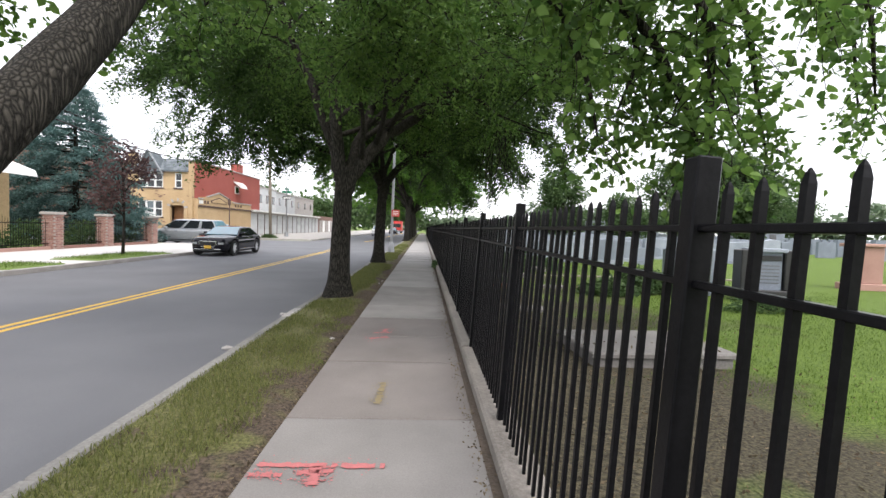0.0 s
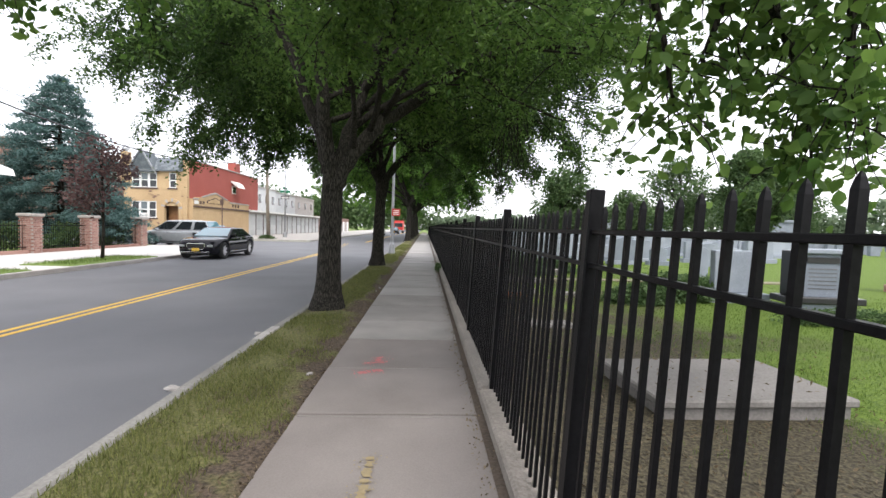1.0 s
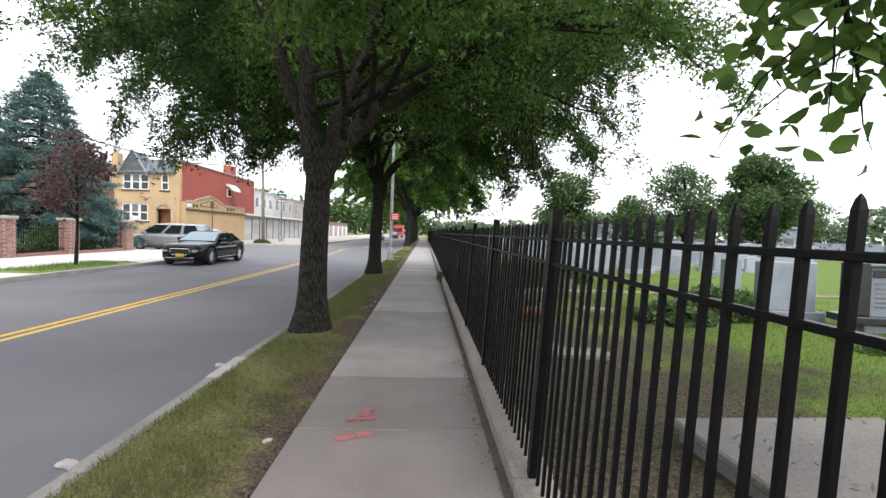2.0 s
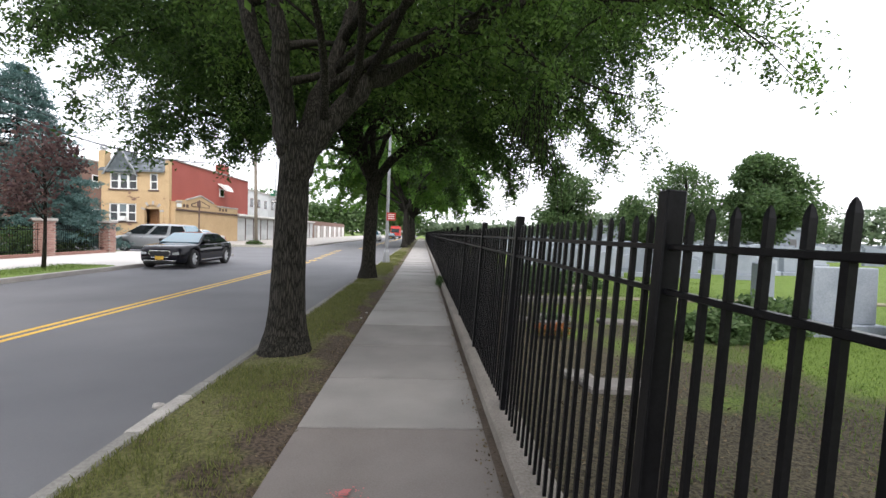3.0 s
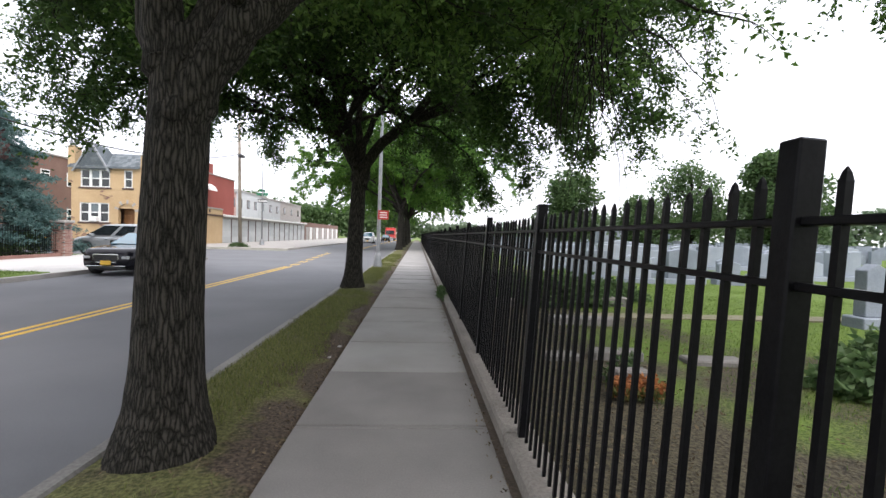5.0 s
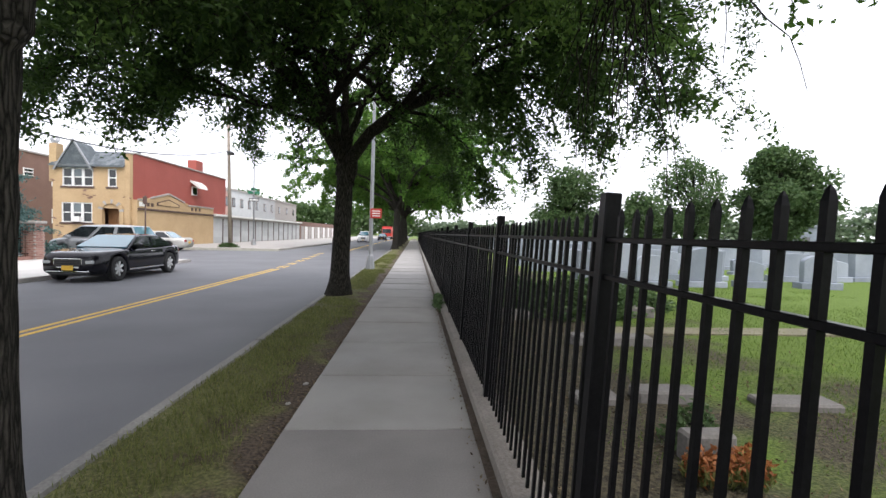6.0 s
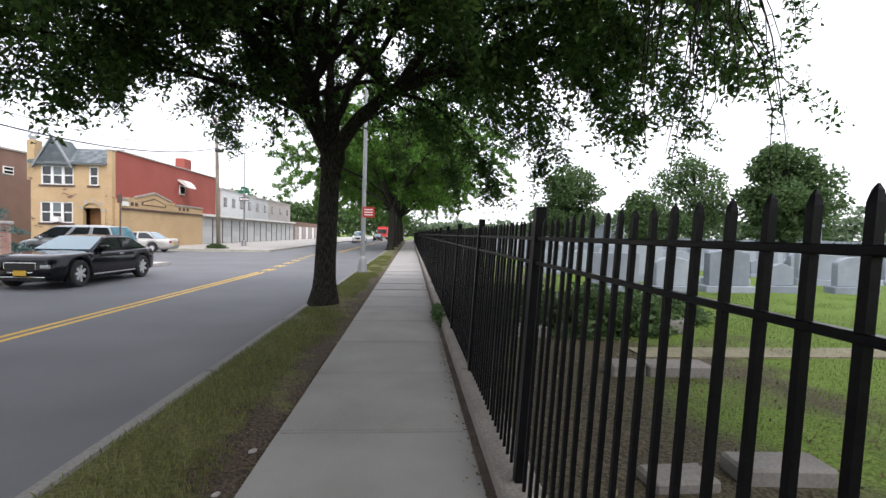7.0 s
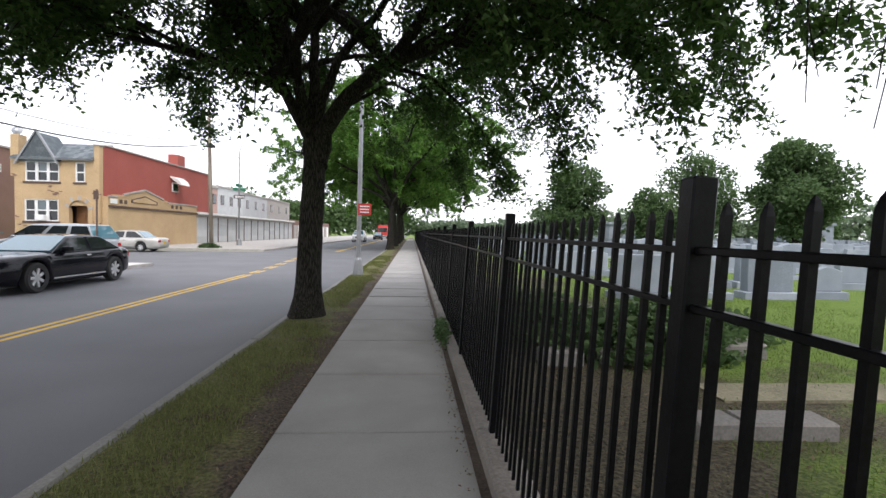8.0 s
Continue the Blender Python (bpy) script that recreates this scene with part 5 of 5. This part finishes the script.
part("windscreen", box(-1.05, 1.05, -1.23, -1.15, 1.6, 2.6, 0.03), GLASS, truck)
part("bumper", box(-1.2, 1.2, -1.35, -1.2, 0.5, 0.85, 0.03), CHROME, truck)
part("box_body", box(-1.22, 1.22, 1.05, 6.5, 0.7, 3.3, 0.05), REDPAINT, truck)
for sx in (-1, 1):
    for y in (-0.2, 4.8):
        w = bmesh.new()
        bmesh.ops.create_cone(w, cap_ends=True, segments=20, radius1=0.5, radius2=0.5, depth=0.3)
        part("wheel", w, RUBBER, truck, "", pose(sx * 1.0, y, 0.5, 0, 90, 0))

# ---- poles, signs and wires ----
lamp = thing("lamp_post", "grey steel lamp post with octagonal base and a small red sign", "lamp post", pose(-1.78, 28.5, 0.0, 0, 0.6, 0))
part("base", tube([(0, 0, -0.05), (0, 0, 0.1), (0, 0, 0.55), (0, 0, 0.62)], [0.2, 0.19, 0.13, 0.1], 8, 0, False), STEEL, lamp)
part("shaft", tube([(0, 0, 0.6), (0, 0, 4), (0, 0, 8.2)], [0.085, 0.075, 0.055], 8, 0, False), STEEL, lamp)
part("arm", tube([(0, 0, 8.0), (-0.6, 0, 8.5), (-2.0, 0, 8.8)], [0.04, 0.035, 0.03], 8), STEEL, lamp)
sg = part("red_sign", box(-0.04, 0.42, -0.10, -0.085, 2.12, 2.52, 0.004), REDPAINT, lamp, "small red and white notice")
for z in (2.22, 2.32, 2.42):
    part("text_bar", box(0.03, 0.35, -0.108, -0.101, z - 0.02, z + 0.02), TRIM, sg)
pole = thing("utility_pole", "tall weathered wooden utility pole", "utility pole", pose(-15.9, 50.6, 0.0, 0, -1.2, 0))
part("pole", tube([(0, 0, -0.2), (0, 0, 6), (0, 0, 11)], [0.17, 0.15, 0.11], 10), WOOD, pole)
part("transformer", tube([(0.1, -0.4, 8.05), (0.35, -0.6, 8.0), (0.7, -0.9, 7.9)], [0.14, 0.16, 0.13], 10, 0, False), BLACKPLASTIC, pole)
sp = thing("street_sign", "steel sign post with a one way plate", "sign", pose(-16.4, 58.0, 0.0, 0, 0, 0))
part("post", tube([(0, 0, -0.1), (0, 0, 4.5), (0, 0, 8.8), (0.25, 0, 9.6)], [0.09, 0.07, 0.055, 0.04], 8), STEEL, sp)
part("base", tube([(0, 0, -0.05), (0, 0, 0.5), (0, 0, 0.6)], [0.28, 0.2, 0.1], 8, 0, False), STEEL, sp)
ow = part("one_way_sign", box(-0.46, 0.54, -0.13, -0.10, 4.45, 4.78, 0.01), BLACKPLASTIC, sp, "black and white one way arrow plate")
part("arrow", prism([(-0.42, 4.615), (-0.22, 4.75), (-0.22, 4.70), (0.5, 4.70), (0.5, 4.53), (-0.22, 4.53), (-0.22, 4.48)], "y", -0.145, -0.131), TRIM, ow)
fc = bpy.data.curves.new("one_way_text", "FONT")
fc.body, fc.size, fc.extrude, fc.align_x, fc.align_y = "ONE WAY", 0.14, 0.002, "CENTER", "CENTER"
tx = new("lettering", fc)
tx.data.materials.append(BLACKPLASTIC)
tx.parent, tx.matrix_basis = ow, pose(0.14, -0.15, 4.615, 90, 0, 0)
for z, turn in ((5.2, 0), (5.55, 80)):
    part("name_plate", box(-0.6, 0.6, -0.012, 0.012, z, z + 0.28, 0.004), GREENSIGN, sp, "", pose(0, 0, 0, 0, 0, turn))
ns = thing("street_sign", "thin dark sign post at the corner kerb", "sign", pose(-12.3, 31.2, 0))
part("post", tube([(0, 0, -0.1), (0, 0, 3.0)], [0.035, 0.035], 8), DARKTRIM, ns)
part("plate", box(-0.1, 0.1, -0.05, -0.035, 2.6, 2.95, 0.004), DARKTRIM, ns)


def wire(name, a, b, sag, r, label):
    pts = [Vector(a).lerp(Vector(b), i / 24) - Vector((0, 0, sag * 4 * (i / 24) * (1 - i / 24))) for i in range(25)]
    return lone(name, tube(pts, [r] * 25, 5), BLACKPLASTIC, label, "cable")


for dz, r, sag in ((8.3, 0.035, 2.8), (8.75, 0.018, 2.7)):
    wire("overhead_cable", (-15.9, 50.5, dz), (-15.9, 7.0, dz - 0.1), sag, r, "black overhead cable slung along the street")
wire("overhead_cable", (-15.9, 50.7, 8.3), (-16.4, 57.9, 7.2), 0.2, 0.02, "black cable drooping from pole to sign post")
wire("overhead_cable", (-15.9, 50.7, 8.75), (-16.5, 100, 8.6), 1.4, 0.018, "thin overhead cable running down the street")
wire("overhead_cable", (-15.9, 50.5, 8.2), (-22.0, 58.0, 8.8), 0.4, 0.014, "thin service cable to a house")

# ---- cemetery ----
def headstone(name, m, w, h, d, material, label, top="flat", cap=0.0):
    """An upright gravestone on its base, with a recessed panel of worn lines."""
    ob = thing(name, label, "gravestone", m, "gravestones")
    part("base", box(-w / 2 - 0.12, w / 2 + 0.12, -d / 2 - 0.1, d / 2 + 0.1, -0.12, 0.2, 0.02), material, ob)
    if top == "round":
        pts = [(-w / 2, 0.2), (w / 2, 0.2)] + [(w / 2 * math.cos(math.pi * i / 10), h - w * 0.22 + w * 0.22 * math.sin(math.pi * i / 10)) for i in range(11)]
    elif top == "gable":
        pts = [(-w / 2, 0.2), (w / 2, 0.2), (w / 2, h - 0.12), (0, h), (-w / 2, h - 0.12)]
    else:
        pts = [(-w / 2, 0.2), (w / 2, 0.2), (w / 2, h), (-w / 2, h)]
    st = part("stone", prism(pts, "y", -d / 2, d / 2, 0.015), material, ob)
    if cap:
        part("cap", box(-w / 2 - 0.08, w / 2 + 0.08, -d / 2 - 0.08, d / 2 + 0.08, h, h + cap, 0.02), material, ob)
    return ob


insc = headstone("gravestone", pose(8.15, 11.3, 0.02, 0, 0, -10), 0.66, 1.14, 0.3, STONE, "grey gravestone with a worn inscription between dark granite pillars", "flat", 0.1)
for z in (0.42, 0.5, 0.58, 0.66, 0.74, 0.82):
    part("text_bar", box(-0.26, 0.26, -0.156, -0.148, z, z + 0.025), GRANITE, insc)
part("name_band", box(-0.3, 0.3, -0.17, -0.15, 0.95, 1.07, 0.005), BLACKSTONE, insc)
part("ledge", box(-0.72, 0.72, -0.34, 0.34, 0.14, 0.27, 0.015), BLACKSTONE, insc)
for sd in (-1, 1):
    part("pillar", box(sd * 0.47 - 0.12, sd * 0.47 + 0.12, -0.22, 0.22, 0.27, 1.2, 0.02), BLACKSTONE, insc)
headstone("gravestone", pose(7.05, 12.2, 0.02, 0, 0, -5), 1.05, 1.14, 0.22, STONE, "plain pale blue-grey upright gravestone", "flat")
headstone("gravestone", pose(13.4, 14.2, 0.02, 0, 0, -12), 0.9, 1.3, 0.35, RBRICK, "reddish brown granite gravestone", "flat", 0.1)
headstone("gravestone", pose(8.1, 15.4, 0.02), 0.42, 1.15, 0.25, STONE, "narrow pale stele on the lawn", "gable")
kinds = []
rng = np.random.default_rng(44)
for k, (w, h, d, mt, top, lab) in enumerate(((1.3, 1.1, 0.28, STONE, "flat", "broad upright gravestone of blue grey stone"), (0.95, 1.0, 0.22, STONE, "round", "pale gravestone with a rounded top"), (1.15, 1.25, 0.3, STONE, "gable", "tall grey gravestone with a peaked top"), (0.75, 0.85, 0.2, STONE, "gable", "small pale gravestone with a peaked top"))):
    kinds.append(headstone("gravestone", pose(5.6 + 1.75 * k, 22.7 + 0.2 * k, 0.02, 0, 0, -4), w, h, d, mt, lab, top))
placed = 0
for row in range(14):
    y = 22.9 + row * 2.9
    x = 13.0 + rng.uniform(0, 1) if row == 0 else 4.5 + row * 0.3 + rng.uniform(0, 1.2)
    while x < 16 + row * 2.6 and placed < 210:
        if rng.uniform() < 0.82:
            src = kinds[int(rng.choice([0, 0, 0, 1, 1, 2, 3]))]
            copy_thing(src, pose(x, y + rng.uniform(-0.4, 0.4), 0.02 + rng.uniform(-0.03, 0.02), rng.normal(0, 1.2), rng.normal(0, 1.2), rng.normal(-3, 4)) @ Matrix.Scale(rng.uniform(0.85, 1.2), 4))
            placed += 1
        x += rng.uniform(1.35, 2.3)
far_bm_v, far_bm_f = [], []
for k in range(1500):
    y = rng.uniform(34, 150)
    x = rng.uniform(6, 130)
    if x < 16 + (y - 22.9) * 0.9 and y < 63:
        continue
    w, h, d = rng.uniform(0.3, 0.75), rng.uniform(0.7, 1.7), rng.uniform(0.12, 0.22)
    i = len(far_bm_v)
    far_bm_v += [(x + sx * w, y + sy * d, z) for z in (-0.1, h) for sx, sy in ((-1, -1), (1, -1), (1, 1), (-1, 1))]
    far_bm_f += [(i + 4, i + 5, i + 6, i + 7)] + [(i + a, i + (a + 1) % 4, i + 4 + (a + 1) % 4, i + 4 + a) for a in range(4)]
lone("distant_gravestones", mesh_of("distant_gravestones", far_bm_v, far_bm_f), STONE, "crowded pale gravestones far across the cemetery", "gravestones", "stuff")
for x, y, w, d, h in ((30, 80, 3.2, 3.5, 3.2), (52, 70, 3.5, 3.2, 3.4), (62, 84, 4.0, 3.5, 3.6), (46, 96, 3.6, 3.6, 3.4)):
    mz = thing("mausoleum", "small pale stone mausoleum with a flat roof", "mausoleum", pose(x, y, 0, 0, 0, rng.uniform(-8, 8)))
    part("wall", box(-w / 2, w / 2, -d / 2, d / 2, -0.2, h), STONE, mz)
    part("roof", box(-w / 2 - 0.2, w / 2 + 0.2, -d / 2 - 0.2, d / 2 + 0.2, h, h + 0.35, 0.04), STONE, mz)
    part("door", box(-0.5, 0.5, -d / 2 - 0.04, -d / 2 + 0.02, 0, 2.1), GRANITE, mz)
plot = thing("grave_slab", "broad weathered concrete slab over a grave plot", "grave slab", pose(2.84, 6.25, 0.0, 0, 0, 2))
part("slab", box(-0.86, 0.86, -0.62, 0.62, 0.10, 0.17, 0.015), SLABS, plot)
part("plinth", box(-0.82, 0.82, -0.58, 0.58, -0.1, 0.10, 0.01), SLABS, plot)
for x, y, w, d, h, turn in ((2.05, 9.25, 0.75, 0.34, 0.05, 0), (1.72, 9.6, 0.3, 0.26, 0.05, 4), (4.2, 17.5, 0.70, 0.45, 0.2, 3), (1.88, 17.2, 0.5, 0.3, 0.16, -4), (2.64, 17.25, 0.62, 0.3, 0.17, 2), (2.42, 15.2, 0.38, 0.28, 0.14, 2), (3.0, 15.2, 0.72, 0.3, 0.13, -2), (2.42, 13.02, 0.6, 0.26, 0.10, -3), (1.72, 12.95, 0.42, 0.24, 0.07, 2), (3.55, 12.85, 0.7, 0.3, 0.05, -4), (2.05, 11.82, 0.34, 0.16, 0.2, 0), (2.9, 20.1, 1.0, 0.4, 0.25, 0), (4.2, 19.9, 0.8, 0.4, 0.22, 5)):
    lone("grave_marker", box(-w / 2, w / 2, -d / 2, d / 2, -0.1, h, 0.02), SLABS, "low weathered stone grave marker set in the lawn", "grave marker", "", "grave markers", pose(x, y, 0.03, 0, 0, turn))
lone("cemetery_path", box(3.0, 12, 15.85, 16.35, -0.2, 0.05), BARE, "pale worn path across the lawn", "", "structure")


def bush(name, x, y, rx, ry, h, n, seed, size=0.13, label="low spreading green shrub on a grave"):
    rng = np.random.default_rng(seed)
    v = rng.normal(size=(n, 3))
    v /= np.linalg.norm(v, axis=1)[:, None]
    lump = np.array([1 + 0.35 * noise.noise(Vector(p) * 2.2) for p in v])[:, None]
    c = v * lump * rng.uniform(0.7, 1.05, (n, 1)) * [rx, ry, h]
    c[:, 2] = np.abs(c[:, 2])
    ob = thing(name, label, "shrub", pose(x, y, 0.02))
    part("foliage", flakes("foliage", c, size, rng, 0.55, 0.0), LEAF_FAR, ob)
    tv, tf = [], []
    for k in range(9):
        a = k * 0.7
        tube_data([(0, 0, -0.05), (rx * 0.4 * math.cos(a), ry * 0.4 * math.sin(a), h * 0.5), (rx * 0.7 * math.cos(a), ry * 0.7 * math.sin(a), h * 0.7)], [0.015, 0.01, 0.004], 4, 0, tv, tf)
    part("stem", mesh_of("stem", tv, tf), BARK, ob)
    return ob


def flower_clump(x, y, r, h, seed):
    """A clump of faded orange flowers on green stems."""
    rng = np.random.default_rng(seed)
    ob = thing("flower_clump", "faded orange flowers planted by a grave marker", "flowers", pose(x, y, 0.02))
    a, q, z = rng.uniform(0, 6.28, 420), r * rng.uniform(0, 1, 420) ** 0.5, rng.uniform(0.35, 1, 420) * h
    part("bloom", flakes("bloom", np.stack([q * np.cos(a), q * np.sin(a), z], 1), 0.045, rng, 0.6, 0.0), ORANGE, ob)
    part("foliage", flakes("foliage", np.stack([1.1 * q * np.cos(a), 1.1 * q * np.sin(a), z * 0.55], 1), 0.06, rng, 0.3, 0.0, True), BLADES, ob)
    return ob


flower_clump(1.85, 11.5, 0.13, 0.2, 81)
flower_clump(2.08, 11.5, 0.14, 0.2, 82)
bush("shrub", 2.1, 12.05, 0.2, 0.14, 0.3, 420, 57, 0.06, "small dark green plant by a grave")
bush("shrub", 7.3, 9.7, 1.1, 0.35, 0.26, 1800, 58, 0.07, "low dark ground cover before a gravestone")
bush("shrub", -15.9, 50.2, 0.8, 0.5, 0.35, 900, 59, 0.12, "weeds round the foot of a utility pole")
bush("weed", 0.57, 18.6, 0.09, 0.7, 0.24, 700, 60, 0.06, "green weeds growing along the fence wall")
bush("shrub", 5.7, 12.3, 0.9, 0.55, 0.55, 2600, 51)
bush("shrub", 4.7, 11.8, 0.7, 0.5, 0.35, 1600, 52)
bush("shrub", 6.8, 13.2, 0.6, 0.5, 0.4, 1400, 53)
bush("shrub", 3.1, 17.6, 1.3, 0.7, 0.65, 3600, 54)
bush("shrub", 2.0, 18.8, 0.8, 0.8, 0.6, 2400, 55)
bush("shrub", 4.6, 18.4, 0.8, 0.6, 0.45, 1800, 56)


# ---- grass, litter and marks ----
def scatter(name, n, x0, x1, y0, y1, height, size, material, seed, label, keep, upright=True, slim=0.12):
    rng = np.random.default_rng(seed)
    x, y = rng.uniform(x0, x1, n), y0 + (y1 - y0) * rng.uniform(0, 1, n) ** 1.35
    on = np.array([keep(a, b, rng.uniform()) for a, b in zip(x, y)])
    x, y = x[on], y[on]
    z = np.array([height(a, b) for a, b in zip(x, y)]) - 0.004
    return lone(name, flakes(name, np.stack([x, y, z], 1), size, rng, slim, 0.0, upright, 0.05), material, label, "grass" if upright else "litter", "stuff")


def verge_keep(x, y, u):
    bare = 0.40 + 0.5 * max(0.0, 1 - (-0.9 - x) / 0.35) + 0.5 * math.exp(-((x + 1.6) ** 2 + min((y - 10.5) ** 2, (y - 20.35) ** 2)) / 0.5)
    return noise.noise(Vector((x * 1.6, y * 1.1, 2))) * 0.5 + 0.5 + 0.3 * (u - 0.5) > bare * 1.0


def lawn_keep(x, y, u):
    bare = 0.7 * max(0.0, 1 - (x - 0.8) / 4.6) + 0.16 + 0.4 * max(0.0, 1 - (y - 1.5) / 5.0)
    fade = max(0.0, (x - 6.0) / 6.0) + max(0.0, (y - 22) / 10.0) + max(0.0, (3.5 - y) / 3.0)
    return noise.noise(Vector((x * 0.9, y * 0.9, 7))) * 0.5 + 0.5 + 0.4 * (u - 0.5) > bare + fade * 0.7


scatter("verge_grass", 90000, -2.03, -0.9, 0.5, 42, verge_height, 0.055, BLADES, 61, "short patchy grass on the verge", verge_keep)
scatter("verge_litter", 26000, -2.0, -0.84, 0.5, 30, verge_height, 0.036, DRY, 62, "dead leaves and twigs along the sidewalk edge", lambda x, y, u: u < 0.16 + 0.8 * ((x + 2.0) / 1.16) ** 3, False, 0.4)
scatter("lawn_grass", 210000, 0.9, 12.0, 0.5, 32, lawn_height, 0.045, LAWN_BLADES, 63, "cemetery grass thin near the fence", lawn_keep)
scatter("lawn_litter", 26000, 0.9, 5.5, 1.5, 24, lawn_height, 0.042, DRY, 64, "dead leaves on bare soil behind the fence", lambda x, y, u: u < 1 - (x - 0.9) / 4.8, False, 0.4)
scatter("slab_litter", 130, 2.0, 3.66, 5.68, 6.82, lambda x, y: 0.178, 0.05, DRY, 67, "dry twigs and leaves lying on a grave slab", lambda x, y, u: u < 0.7, False, 0.3)
scatter("gutter_litter", 5200, 0.42, 0.61, 1.5, 24, lambda x, y: 0.004 if x < 0.535 else -0.012, 0.025, DRY, 65, "leaf debris gathered along the fence wall", lambda x, y, u: u < 0.15 + 5 * (x - 0.42), False, 0.5)
scatter("strip_grass", 9000, -13.0, -11.34, 2.0, 22.3, lambda x, y: 0.028, 0.09, LAWN_BLADES, 66, "bright grass in the far pavement strips", lambda x, y, u: 17.6 < y < 22.6 or 13.95 < y < 16.1)


def spray(name, strokes, material, label, seed):
    """Sprayed marks on the pavement: ragged strokes of thin paint with overspray specks."""
    rng = np.random.default_rng(seed)
    verts, faces = [], []
    for x0, y0, x1, y1, w in strokes:
        n = 26
        d = Vector((x1 - x0, y1 - y0, 0)).normalized()
        side = Vector((-d.y, d.x, 0))
        first = len(verts)
        for i in range(n + 1):
            p = Vector((x0, y0, 0.007)).lerp(Vector((x1, y1, 0.007)), i / n)
            for s in (-1, 1):
                verts.append(tuple(p + side * s * w * rng.uniform(0.25, 0.62)))
        for i in range(n):
            if rng.uniform() < 0.86:
                a = first + 2 * i
                faces.append((a, a + 1, a + 3, a + 2))
        for _ in range(90):
            f = rng.uniform()
            p = Vector((x0, y0, 0.0075)).lerp(Vector((x1, y1, 0.0075)), f) + side * rng.normal(0, w * 0.8) + d * rng.normal(0, 0.02)
            r, a0, k = rng.uniform(0.003, 0.009), rng.uniform(0, 6), len(verts)
            verts.extend(tuple(p + Vector((r * math.cos(a0 + q * 1.26), r * math.sin(a0 + q * 1.26), 0))) for q in range(5))
            faces.append((k, k + 1, k + 2, k + 3, k + 4))
    return lone(name, mesh_of(name, verts, faces), material, label, "", "structure")


spray("paint_mark", [(-0.88, 3.42, -0.10, 3.41, 0.06), (-0.52, 3.40, -0.50, 3.18, 0.08), (-0.90, 3.30, -0.70, 3.30, 0.05), (-0.62, 3.33, -0.40, 3.35, 0.05)], PINKSPRAY, "faded pink utility spray mark on the sidewalk", 71)
spray("paint_mark", [(-0.62, 6.75, -0.34, 6.88, 0.09), (-0.56, 7.12, -0.30, 7.18, 0.05), (-0.42, 7.2, -0.40, 7.38, 0.06)], PINKSPRAY, "faint pink utility spray mark on concrete", 72)
spray("paint_mark", [(-0.25, 4.45, -0.24, 5.0, 0.06)], YELLOWSPRAY, "faded yellow spray stripe on the sidewalk", 73)
for x, y, z, m, w in ((-1.0, 13.5, 0.0, CURB, 0.034), (-1.03, 12.96, 0.0, CURB, 0.028), (-1.06, 6.72, 0.0, CURB, 0.042), (-2.36, 9.0, ROAD_Z, CURB, 0.07), (-2.36, 6.6, ROAD_Z, CURB, 0.08)):
    bm = bmesh.new()
    bmesh.ops.create_icosphere(bm, subdivisions=2, radius=1.0)
    for v in bm.verts:
        v.co *= 1 + 0.35 * noise.noise(v.co * 1.7 + Vector((x, y, 0)))
        v.co = Vector((v.co.x * w * 0.6, v.co.y * w, v.co.z * w * 0.42))
    lone("litter_scrap", bm, m, "crumpled pale scrap of litter on the verge", "litter", "", "litter", pose(x, y, z + w * 0.17, 0, 0, 40 * x))
